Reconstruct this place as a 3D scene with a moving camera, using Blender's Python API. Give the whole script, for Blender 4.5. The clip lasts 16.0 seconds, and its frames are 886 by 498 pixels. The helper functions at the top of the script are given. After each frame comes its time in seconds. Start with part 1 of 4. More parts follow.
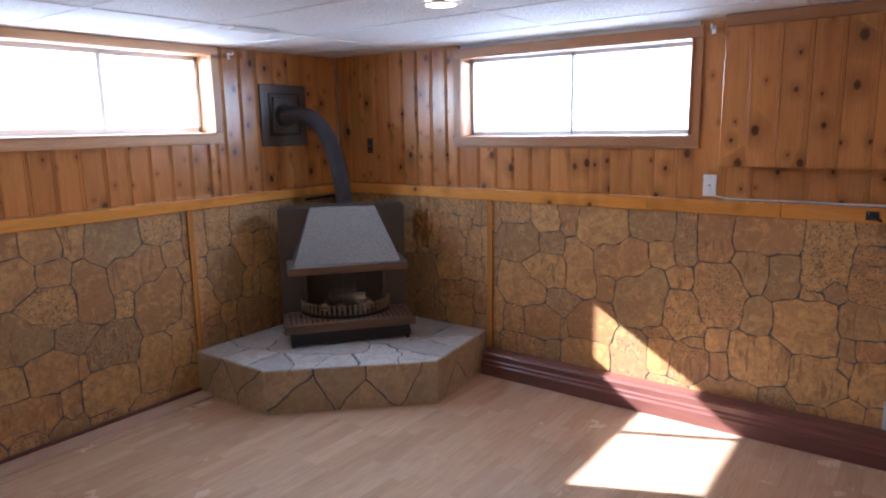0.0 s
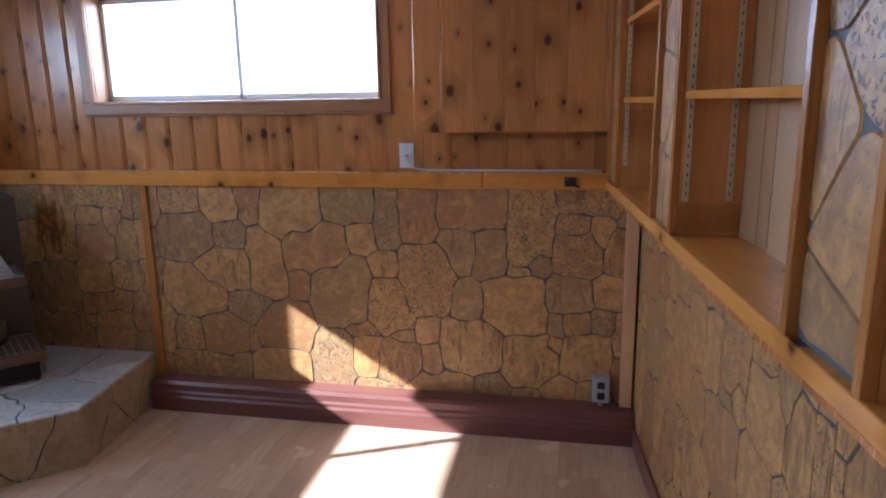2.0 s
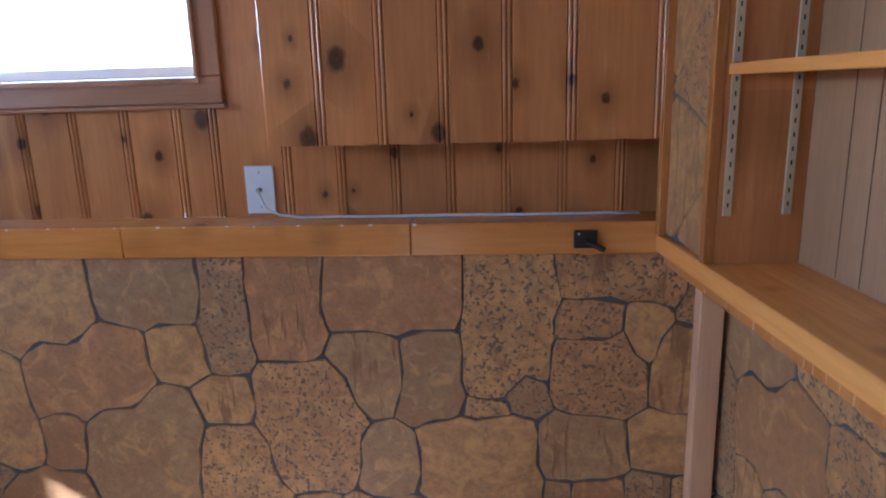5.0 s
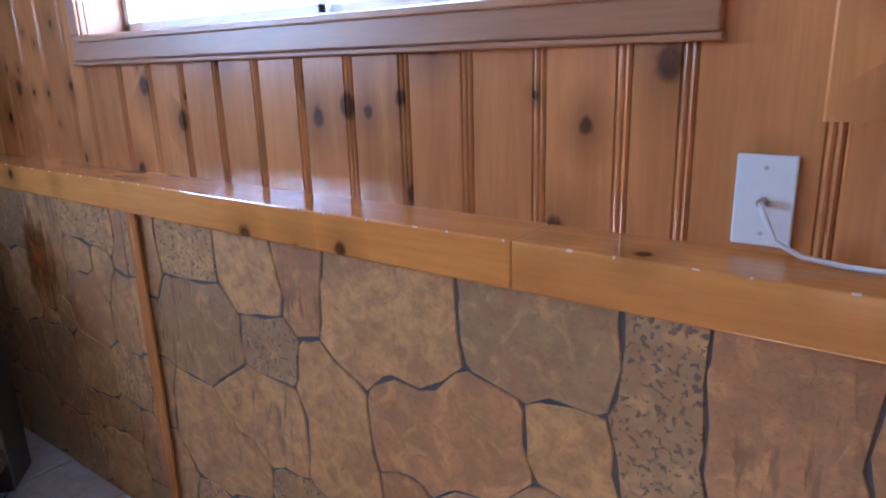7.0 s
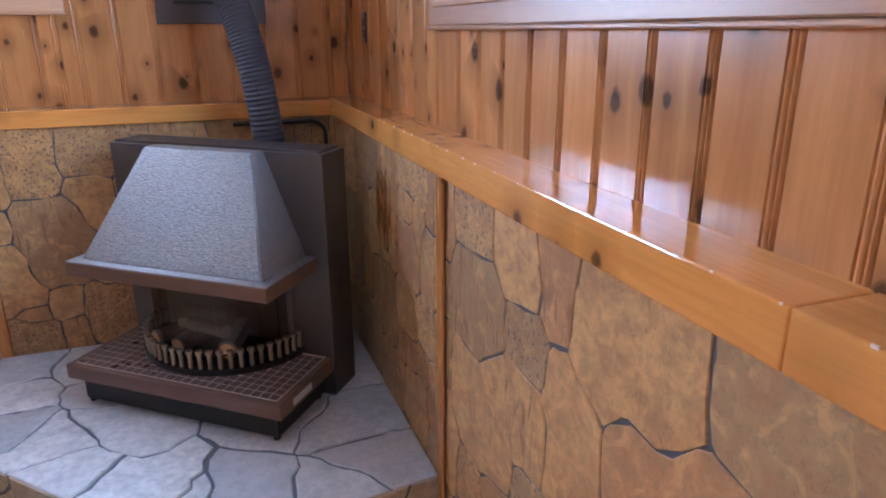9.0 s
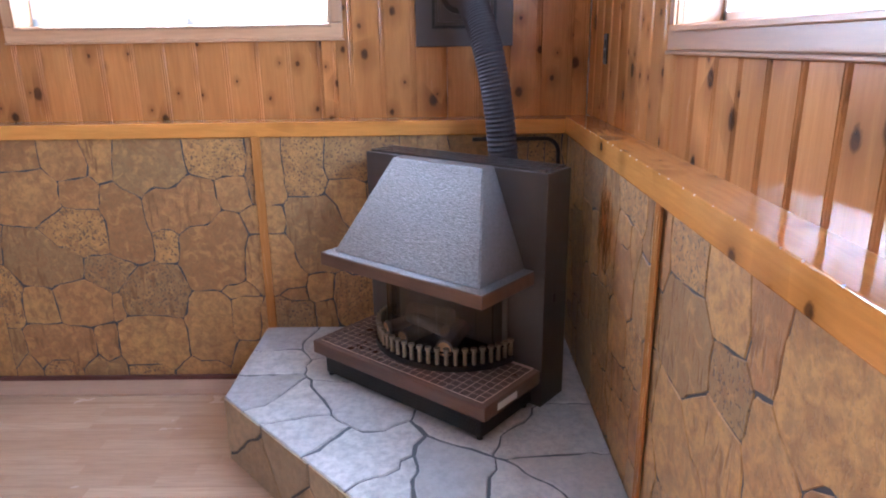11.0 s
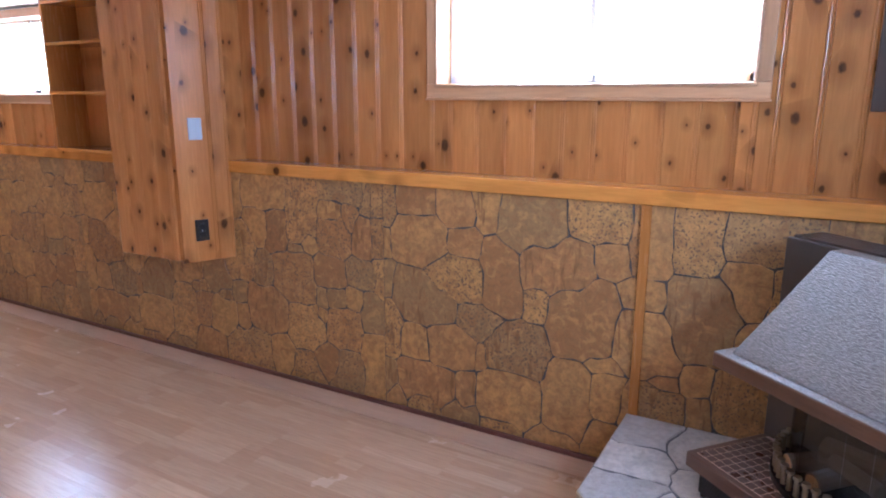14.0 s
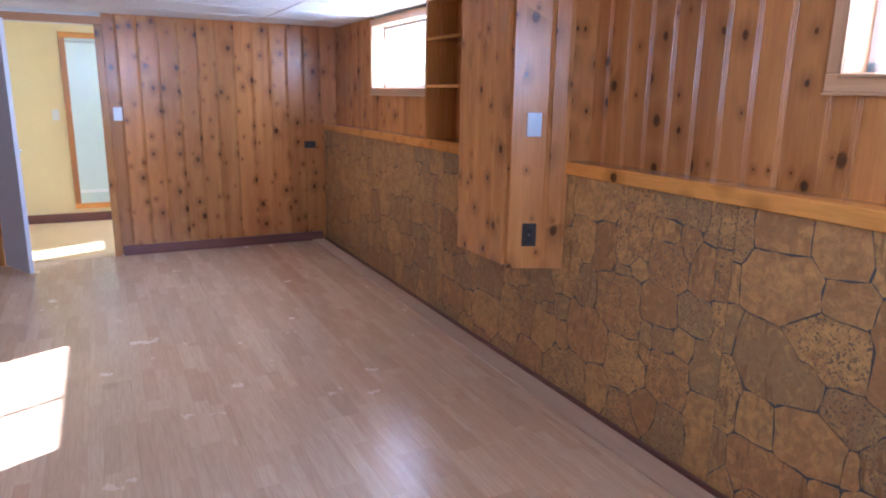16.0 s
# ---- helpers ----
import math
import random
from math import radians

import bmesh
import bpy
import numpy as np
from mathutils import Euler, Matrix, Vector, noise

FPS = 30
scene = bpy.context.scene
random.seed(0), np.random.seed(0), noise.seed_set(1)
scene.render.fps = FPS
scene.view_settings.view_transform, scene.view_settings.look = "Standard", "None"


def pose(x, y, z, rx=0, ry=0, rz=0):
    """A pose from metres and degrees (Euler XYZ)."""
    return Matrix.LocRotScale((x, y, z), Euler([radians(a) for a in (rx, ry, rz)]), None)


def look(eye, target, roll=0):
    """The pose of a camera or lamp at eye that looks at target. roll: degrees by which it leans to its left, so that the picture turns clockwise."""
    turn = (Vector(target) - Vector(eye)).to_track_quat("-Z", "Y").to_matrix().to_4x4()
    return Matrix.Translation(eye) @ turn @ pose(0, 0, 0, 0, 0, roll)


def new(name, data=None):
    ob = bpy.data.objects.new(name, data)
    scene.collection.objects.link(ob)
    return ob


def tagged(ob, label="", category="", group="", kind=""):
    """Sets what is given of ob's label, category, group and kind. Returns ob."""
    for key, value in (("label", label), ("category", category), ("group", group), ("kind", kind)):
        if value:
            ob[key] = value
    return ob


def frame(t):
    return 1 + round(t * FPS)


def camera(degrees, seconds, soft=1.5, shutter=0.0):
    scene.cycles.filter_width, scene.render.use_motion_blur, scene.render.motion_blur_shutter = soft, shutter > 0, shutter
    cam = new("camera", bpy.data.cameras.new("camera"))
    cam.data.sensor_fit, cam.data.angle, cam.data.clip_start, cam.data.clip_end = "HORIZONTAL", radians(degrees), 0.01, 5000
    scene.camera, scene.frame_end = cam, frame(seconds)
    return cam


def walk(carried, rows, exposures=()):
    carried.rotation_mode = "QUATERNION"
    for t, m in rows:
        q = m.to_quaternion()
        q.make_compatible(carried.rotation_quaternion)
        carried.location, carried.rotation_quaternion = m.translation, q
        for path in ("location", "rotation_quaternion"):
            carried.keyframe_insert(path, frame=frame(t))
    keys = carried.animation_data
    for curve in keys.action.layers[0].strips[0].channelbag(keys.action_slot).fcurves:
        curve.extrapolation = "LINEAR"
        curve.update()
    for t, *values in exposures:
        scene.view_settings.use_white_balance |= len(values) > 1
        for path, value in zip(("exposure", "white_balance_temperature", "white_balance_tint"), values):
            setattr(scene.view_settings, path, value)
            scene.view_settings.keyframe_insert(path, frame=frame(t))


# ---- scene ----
cam = camera(67.1, 16.0, 2.0)
PATH = [
    (0, (0.325, 0.092, 1.602), (-0.843, 1.674, 1.24), -1.0),
    (0.5, (0.272, 0.247, 1.578), (-0.687, 1.963, 1.209), -0.8),
    (1, (0.236, 0.402, 1.541), (-0.528, 2.212, 1.17), -0.8),
    (1.5, (0.194, 0.574, 1.514), (-0.377, 2.449, 1.116), -0.7),
    (2, (0.126, 0.77, 1.513), (-0.254, 2.686, 1.08), -0.9),
    (2.5, (0.079, 0.95, 1.511), (-0.108, 2.889, 1.057), -0.8),
    (3, (0.064, 1.213, 1.518), (-0.007, 3.16, 1.065), -0.8),
    (3.2, (0.056, 1.323, 1.525), (0.0, 3.272, 1.08), -0.8),
    (5.3, (-0.152, 2.378, 1.47), (-0.369, 4.309, 0.994), -2.2),
    (5.5, (-0.21, 2.451, 1.461), (-0.515, 4.364, 0.962), -2.3),
    (6, (-0.358, 2.632, 1.463), (-0.939, 4.472, 0.937), -2.0),
    (6.5, (-0.43, 2.762, 1.446), (-1.304, 4.483, 0.922), -1.6),
    (7, (-0.473, 2.911, 1.445), (-1.627, 4.453, 0.904), -1.7),
    (7.5, (-0.482, 2.984, 1.427), (-1.901, 4.293, 0.905), -0.9),
    (8, (-0.461, 3.035, 1.422), (-2.038, 4.129, 0.862), -0.7),
    (8.5, (-0.457, 3.091, 1.444), (-2.148, 3.969, 0.834), -0.4),
    (9, (-0.488, 3.16, 1.46), (-2.272, 3.816, 0.836), -0.2),
    (9.2, (-0.494, 3.175, 1.459), (-2.304, 3.757, 0.836), 0.1),
    (11.3, (-0.426, 3.201, 1.503), (-2.344, 3.095, 0.948), -0.7),
    (11.5, (-0.429, 3.183, 1.511), (-2.351, 3.022, 0.98), -0.5),
    (12, (-0.444, 3.152, 1.531), (-2.359, 2.843, 1.046), -0.4),
    (12.5, (-0.466, 3.129, 1.548), (-2.358, 2.681, 1.081), -0.3),
    (13, (-0.498, 3.097, 1.551), (-2.349, 2.495, 1.094), -0.3),
    (13.5, (-0.555, 3.027, 1.533), (-2.348, 2.26, 1.088), -0.0),
    (14, (-0.679, 2.959, 1.535), (-2.371, 1.992, 1.087), 0.1),
    (14.5, (-0.896, 2.93, 1.485), (-2.427, 1.719, 1.051), 0.4),
    (15, (-1.042, 2.885, 1.488), (-2.365, 1.453, 1.044), 0.6),
    (15.5, (-1.154, 2.823, 1.475), (-2.262, 1.219, 1.029), 1.1),
    (16, (-1.247, 2.781, 1.5), (-2.131, 1.045, 1.047), 1.0),
]
EXPOSURES = [(0, 2.72, 5190, 13), (1, 2.53, 5090, 12), (2.5, 2.26, 4790, 10), (3.2, 2.34, 4690, 11), (5.3, 2.68, 4300, 11), (6, 2.73, 4260, 11), (7, 3.00, 4300, 13), (9, 3.45, 4680, 15), (12.5, 3.62, 4860, 15), (16, 3.25, 4780, 15)]
walk(cam, [(t, look(eye, target, roll)) for t, eye, target, roll in PATH], EXPOSURES)

# ---- world, sun, lamps, exposure ----
SUN_WAY = Vector((1.0, 0.466, -0.638)).normalized()
world = bpy.data.worlds.new("world")
scene.world = world
world.use_nodes = True
wn = world.node_tree
sky = wn.nodes.new("ShaderNodeTexSky")
sky.sky_type, sky.sun_disc = "NISHITA", False
sky.sun_elevation = math.asin(-SUN_WAY.z)
sky.sun_rotation = math.atan2(-SUN_WAY.x, -SUN_WAY.y)
wn.nodes["Background"].inputs["Strength"].default_value = 0.15
wn.links.new(sky.outputs[0], wn.nodes["Background"].inputs["Color"])
sun = new("sun", bpy.data.lights.new("sun", "SUN"))
sun.data.energy, sun.data.angle, sun.data.color = 5.0, radians(0.5), (1.0, 0.95, 0.87)
sun.matrix_world = look((-6, -2, 6), Vector((-6, -2, 6)) + SUN_WAY)


def window_light(at, to, wide, high, watts):
    ob = new("sky_light", bpy.data.lights.new("sky_light", "AREA"))
    ob.data.shape, ob.data.size, ob.data.size_y, ob.data.energy = "RECTANGLE", wide, high, watts
    ob.data.color = (0.78, 0.89, 1.0)
    ob.matrix_world = look(at, to)


window_light((-3.80, 2.04, 1.95), (-2.6, 2.04, 1.58), 1.4, 0.55, 8.2)
window_light((-1.5, 4.20, 1.91), (-1.5, 3.0, 1.54), 1.55, 0.55, 8.2)
window_light((-3.80, -2.06, 1.93), (-2.6, -2.06, 1.56), 1.5, 0.55, 10.5)

# ---- materials ----


def shader(name, rough=0.5, metal=0.0, spec=0.5):
    m = bpy.data.materials.new(name)
    m.use_nodes = True
    b = m.node_tree.nodes["Principled BSDF"]
    b.inputs["Roughness"].default_value, b.inputs["Metallic"].default_value = rough, metal
    b.inputs["Specular IOR Level"].default_value = spec
    return m, m.node_tree, b


def node(nt, kind, **given):
    n = nt.nodes.new("ShaderNode" + kind)
    for k, v in given.items():
        if k in n.inputs:
            n.inputs[k].default_value = v
    return n


def math_node(nt, op, a, b=0.0, c=0.0):
    n = nt.nodes.new("ShaderNodeMath")
    n.operation = op
    for i, v in enumerate((a, b, c)):
        if isinstance(v, (int, float)):
            n.inputs[i].default_value = v
        else:
            nt.links.new(v, n.inputs[i])
    return n.outputs[0]


def ramp(nt, fac, stops):
    n = nt.nodes.new("ShaderNodeValToRGB")
    while len(n.color_ramp.elements) < len(stops):
        n.color_ramp.elements.new(0.5)
    for e, (p, c) in zip(n.color_ramp.elements, stops):
        e.position, e.color = p, (*c, 1)
    nt.links.new(fac, n.inputs[0])
    return n.outputs[0]


def mix(nt, fac, a, b, blend="MIX"):
    n = nt.nodes.new("ShaderNodeMix")
    n.data_type, n.blend_type = "RGBA", blend
    for i, v in ((0, fac), (6, a), (7, b)):
        if isinstance(v, (int, float)):
            n.inputs[i].default_value = v
        elif isinstance(v, tuple):
            n.inputs[i].default_value = (*v, 1)
        else:
            nt.links.new(v, n.inputs[i])
    return n.outputs[2]


def shifted(nt, scale):
    """Object coordinates, moved by a random step for each object, then scaled."""
    tc, info = nt.nodes.new("ShaderNodeTexCoord"), nt.nodes.new("ShaderNodeObjectInfo")
    comb = nt.nodes.new("ShaderNodeCombineXYZ")
    nt.links.new(math_node(nt, "MULTIPLY", info.outputs["Random"], 37.3), comb.inputs[0])
    nt.links.new(math_node(nt, "MULTIPLY", info.outputs["Random"], 11.9), comb.inputs[1])
    nt.links.new(math_node(nt, "MULTIPLY", info.outputs["Random"], 71.7), comb.inputs[2])
    add = nt.nodes.new("ShaderNodeVectorMath")
    nt.links.new(tc.outputs["Object"], add.inputs[0])
    nt.links.new(comb.outputs[0], add.inputs[1])
    mul = nt.nodes.new("ShaderNodeVectorMath")
    mul.operation = "MULTIPLY"
    nt.links.new(add.outputs[0], mul.inputs[0])
    mul.inputs[1].default_value = scale
    return mul.outputs[0], info.outputs["Random"]


def noise_tex(nt, vec, scale, detail=4.0, rough=0.55, warp=0.0):
    n = nt.nodes.new("ShaderNodeTexNoise")
    n.inputs["Scale"].default_value, n.inputs["Detail"].default_value = scale, detail
    n.inputs["Roughness"].default_value, n.inputs["Distortion"].default_value = rough, warp
    nt.links.new(vec, n.inputs["Vector"])
    return n.outputs["Fac"]


def bump(nt, b, height, strength, distance=0.002):
    n = nt.nodes.new("ShaderNodeBump")
    n.inputs["Strength"].default_value, n.inputs["Distance"].default_value = strength, distance
    nt.links.new(height, n.inputs["Height"])
    nt.links.new(n.outputs[0], b.inputs["Normal"])


def wood(name, pale, deep, knots=0.0, along="z", rough=0.32, tone=0.25, knot_scale=4.6):
    """Varnished wood: the grain runs along one axis; knots: the share of places that hold a knot."""
    m, nt, b = shader(name, rough)
    run = {"x": (0.07, 1, 1), "y": (1, 0.07, 1), "z": (1, 1, 0.07)}[along]
    vec, rnd = shifted(nt, run)
    big = noise_tex(nt, vec, 9, 3, 0.5, 0.6)
    fine = noise_tex(nt, vec, 95, 4, 0.6, 0.3)
    col = ramp(nt, big, [(0.3, deep), (0.7, pale)])
    col = mix(nt, math_node(nt, "MULTIPLY", ramp(nt, fine, [(0.38, (1, 1, 1)), (0.60, (0, 0, 0))]), 0.24), col, tuple(c * 0.62 for c in deep))
    shade = ramp(nt, rnd, [(0.0, (1 - tone,) * 3), (1.0, (1.0,) * 3)])
    col = mix(nt, 1.0, col, shade, "MULTIPLY")
    gloss = fine
    if knots:
        flat, _ = shifted(nt, {"z": (1, 0, 0.72), "x": (0.72, 0, 1), "y": (0.72, 0.72, 0)}[along])
        sep, comb = nt.nodes.new("ShaderNodeSeparateXYZ"), nt.nodes.new("ShaderNodeCombineXYZ")
        nt.links.new(flat, sep.inputs[0])
        u, v = {"z": (0, 2), "x": (2, 0), "y": (0, 1)}[along]
        nt.links.new(sep.outputs[u], comb.inputs[0])
        nt.links.new(sep.outputs[v], comb.inputs[1])
        vor = nt.nodes.new("ShaderNodeTexVoronoi")
        vor.voronoi_dimensions = "2D" if along == "z" else "3D"
        vor.inputs["Scale"].default_value = knot_scale
        nt.links.new(comb.outputs[0] if along == "z" else shifted(nt, (1, 1, 1))[0], vor.inputs["Vector"])
        pick = nt.nodes.new("ShaderNodeSeparateColor")
        nt.links.new(vor.outputs["Color"], pick.inputs[0])
        has = math_node(nt, "LESS_THAN", pick.outputs[0], knots)
        small = math_node(nt, "POWER", pick.outputs[1], 2.2)
        size = math_node(nt, "MULTIPLY_ADD", small, 0.12, 0.044)
        ragged = noise_tex(nt, comb.outputs[0], 46, 3, 0.6, 0.8)
        wob = math_node(nt, "ADD", math_node(nt, "MULTIPLY_ADD", ragged, 0.10, vor.outputs["Distance"]), -0.035)
        rel = math_node(nt, "DIVIDE", wob, size)
        core = math_node(nt, "MULTIPLY", has, ramp(nt, math_node(nt, "MULTIPLY", rel, 0.33), [(0.24, (1, 1, 1)), (0.38, (0, 0, 0))]))
        halo = math_node(nt, "MULTIPLY", has, ramp(nt, math_node(nt, "MULTIPLY", rel, 0.2), [(0.18, (1, 1, 1)), (0.85, (0, 0, 0))]))
        col = mix(nt, math_node(nt, "MULTIPLY", halo, 0.6), col, tuple(c * 0.42 for c in deep))
        col = mix(nt, math_node(nt, "MULTIPLY", core, math_node(nt, "MULTIPLY_ADD", ragged, 0.5, 0.55)), col, (0.035, 0.014, 0.009))
    nt.links.new(col, b.inputs["Base Color"])
    nt.links.new(math_node(nt, "MULTIPLY_ADD", gloss, 0.12, rough - 0.05), b.inputs["Roughness"])
    bump(nt, b, fine, 0.12)
    return m


PINE = wood("knotty_pine", (0.66, 0.30, 0.088), (0.50, 0.20, 0.052), 0.8, rough=0.24, knot_scale=7.2)
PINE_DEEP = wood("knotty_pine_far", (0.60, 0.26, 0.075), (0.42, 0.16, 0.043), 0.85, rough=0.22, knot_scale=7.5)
LEDGE = wood("varnished_pine_y", (0.80, 0.372, 0.082), (0.67, 0.27, 0.05), 0.85, "y", 0.09, knot_scale=6.5)
LEDGE_X = wood("varnished_pine_x", (0.80, 0.372, 0.082), (0.67, 0.27, 0.05), 0.85, "x", 0.09, knot_scale=6.5)
TRIM_Z = wood("varnished_pine_z", (0.56, 0.25, 0.06), (0.45, 0.17, 0.035), 0.12, "z", 0.25)
CASING_X = wood("brown_casing_x", (0.50, 0.255, 0.115), (0.41, 0.195, 0.08), 0.0, "x", 0.35)
CASING_Z = wood("brown_casing_z", (0.50, 0.255, 0.115), (0.41, 0.195, 0.08), 0.0, "z", 0.35)
PALE_Y = wood("pale_casing_y", (0.68, 0.42, 0.23), (0.60, 0.34, 0.165), 0.0, "y", 0.4)
PALE_X = wood("pale_casing_x", (0.68, 0.42, 0.23), (0.60, 0.34, 0.165), 0.0, "x", 0.4)
PALE_Z = wood("pale_casing_z", (0.68, 0.42, 0.23), (0.60, 0.34, 0.165), 0.0, "z", 0.4)
EDGING = wood("pale_edging_y", (0.64, 0.43, 0.29), (0.56, 0.36, 0.235), 0.0, "y", 0.35)
REDWOOD = wood("redwood_base_x", (0.25, 0.094, 0.07), (0.15, 0.053, 0.041), 0.0, "x", 0.35)
REDWOOD_Y = wood("redwood_base_y", (0.25, 0.094, 0.07), (0.15, 0.053, 0.041), 0.0, "y", 0.35)
PANELING = wood("pale_paneling", (0.47, 0.285, 0.14), (0.39, 0.225, 0.10), 0.0, "z", 0.4)
BROWN_EDGE = wood("walnut_edge", (0.20, 0.105, 0.06), (0.13, 0.062, 0.034), 0.0, "x", 0.35)


def plain(name, colour, rough=0.5, metal=0.0, vary=0.12, grain=30.0, relief=0.1, spec=0.5):
    m, nt, b = shader(name, rough, metal, spec)
    vec, rnd = shifted(nt, (1, 1, 1))
    a, c = noise_tex(nt, vec, grain), noise_tex(nt, vec, grain * 0.09, 3)
    f = math_node(nt, "MULTIPLY_ADD", math_node(nt, "ADD", a, c), vary, 1 - vary)
    comb = nt.nodes.new("ShaderNodeCombineColor")
    for i in range(3):
        nt.links.new(f, comb.inputs[i])
    nt.links.new(mix(nt, 1.0, colour, comb.outputs[0], "MULTIPLY"), b.inputs["Base Color"])
    nt.links.new(math_node(nt, "MULTIPLY_ADD", a, 0.2, rough - 0.1), b.inputs["Roughness"])
    if relief:
        bump(nt, b, a, relief, 0.001)
    return m


def stone_material(name, tan, red, grey, pitting=1.0):
    """Embossed stone board: each stone has its own tint, pits and streaks."""
    m, nt, b = shader(name, 0.48)
    vec, rnd = shifted(nt, (1, 1, 1))
    hue = ramp(nt, rnd, [(0.0, tuple(c * 0.9 for c in grey)), (0.18, grey), (0.30, tan), (0.60, tuple(c * 1.1 for c in tan)), (0.70, red), (0.82, tuple(c * 1.16 for c in tan)), (1.0, tuple(c * 0.82 for c in red))])
    cloud = noise_tex(nt, vec, 9, 5, 0.6, 0.8)
    col = mix(nt, ramp(nt, cloud, [(0.46, (0, 0, 0)), (0.78, (0.85,) * 3)]), hue, tuple(c * 0.72 for c in red))
    mottle = noise_tex(nt, vec, 38, 5, 0.65)
    col = mix(nt, math_node(nt, "MULTIPLY", ramp(nt, mottle, [(0.38, (1, 1, 1)), (0.58, (0, 0, 0))]), 0.5), col, tuple(c * 0.62 for c in grey))
    patch = noise_tex(nt, vec, 19, 4, 0.6, 1.0)
    col = mix(nt, math_node(nt, "MULTIPLY", ramp(nt, patch, [(0.50, (0, 0, 0)), (0.66, (1, 1, 1))]), 0.55 * pitting), col, tuple(c * 0.72 for c in red))
    col = mix(nt, math_node(nt, "MULTIPLY", ramp(nt, patch, [(0.34, (1, 1, 1)), (0.46, (0, 0, 0))]), 0.4 * pitting), col, tuple(c * 1.18 for c in tan))
    pits = noise_tex(nt, vec, 105, 2, 0.5, 0.5)
    pitted = math_node(nt, "GREATER_THAN", math_node(nt, "FRACT", math_node(nt, "MULTIPLY", rnd, 7.31)), 0.58)
    pit = math_node(nt, "MULTIPLY", ramp(nt, pits, [(0.56, (0, 0, 0)), (0.63, (1, 1, 1))]), math_node(nt, "MULTIPLY_ADD", pitted, 0.55 * pitting, 0.15 * pitting))
    col = mix(nt, pit, col, (0.12, 0.08, 0.055))
    lines, _ = shifted(nt, (1, 1, 0.22))
    streak = noise_tex(nt, lines, 42, 3, 0.5, 0.5)
    streaky = math_node(nt, "GREATER_THAN", math_node(nt, "FRACT", math_node(nt, "MULTIPLY", rnd, 13.7)), 0.6)
    groove = math_node(nt, "MULTIPLY", ramp(nt, streak, [(0.34, (1, 1, 1)), (0.45, (0, 0, 0))]), math_node(nt, "MULTIPLY", streaky, 0.6 * pitting))
    col = mix(nt, groove, col, tuple(c * 0.5 for c in red))
    nt.links.new(col, b.inputs["Base Color"])
    nt.links.new(math_node(nt, "MULTIPLY_ADD", mottle, 0.2, 0.36), b.inputs["Roughness"])
    h = math_node(nt, "SUBTRACT", math_node(nt, "MULTIPLY", mottle, 0.6), math_node(nt, "ADD", pit, groove))
    bump(nt, b, h, 0.5, 0.003)
    return m


STONE = stone_material("stone_board", (0.53, 0.295, 0.096), (0.415, 0.20, 0.074), (0.38, 0.232, 0.096), 1.3)
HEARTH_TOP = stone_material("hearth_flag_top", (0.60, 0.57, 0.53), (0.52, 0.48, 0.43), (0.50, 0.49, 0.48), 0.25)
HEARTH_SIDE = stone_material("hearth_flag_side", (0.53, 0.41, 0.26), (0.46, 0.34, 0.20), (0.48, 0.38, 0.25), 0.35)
JOINT = plain("dark_joint", (0.075, 0.072, 0.078), 0.7)
JOINT_GREY = plain("grey_joint", (0.11, 0.115, 0.125), 0.7)
BLACK = plain("black_metal", (0.028, 0.026, 0.026), 0.42, 0.4)
BACK_PAINT = plain("brown_black_enamel", (0.085, 0.070, 0.062), 0.33, 0.3)
PIPE = plain("flue_grey", (0.05, 0.041, 0.043), 0.6, 0.1)
BRASS = plain("old_brass", (0.33, 0.27, 0.19), 0.35, 0.85)
STEEL = plain("steel", (0.52, 0.52, 0.52), 0.35, 0.9)
STANDARD = plain("shelf_standard", (0.62, 0.55, 0.36), 0.4, 0.3)
WHITE = plain("white_plastic", (0.76, 0.76, 0.75), 0.35, 0, 0.04)
VINYL = plain("white_vinyl", (0.78, 0.79, 0.80), 0.4, 0, 0.05)
DARK_PLATE = plain("dark_brown_plate", (0.028, 0.018, 0.014), 0.35)
BLUE_GREY = plain("blue_grey_steel", (0.42, 0.46, 0.52), 0.4, 0.3)
PLASTER = plain("plaster", (0.7, 0.68, 0.63), 0.8)
YELLOW = plain("yellow_paint", (0.80, 0.66, 0.36), 0.6, 0, 0.05)
LILAC = plain("pale_door_paint", (0.62, 0.62, 0.70), 0.4, 0, 0.05)
GROUND = plain("outside_ground", (0.42, 0.40, 0.36), 0.9, 0, 0.2, 3)
SIDING = plain("pale_siding", (0.62, 0.68, 0.72), 0.7, 0, 0.08, 6)
LOG = plain("burnt_log", (0.20, 0.155, 0.125), 0.8, 0, 0.5, 40, 0.6)
LOG_END = plain("log_end", (0.62, 0.36, 0.17), 0.7, 0, 0.3, 50, 0.3)


def hood_material():
    m, nt, b = shader("hammered_hood", 0.38, 0.55)
    vec, _ = shifted(nt, (0.26, 1, 1))
    ripple = noise_tex(nt, vec, 330, 1, 0.4, 0.5)
    nt.links.new(ramp(nt, ripple, [(0.35, (0.19, 0.177, 0.167)), (0.65, (0.31, 0.29, 0.272))]), b.inputs["Base Color"])
    bump(nt, b, ripple, 0.7, 0.003)
    return m


HOOD = hood_material()


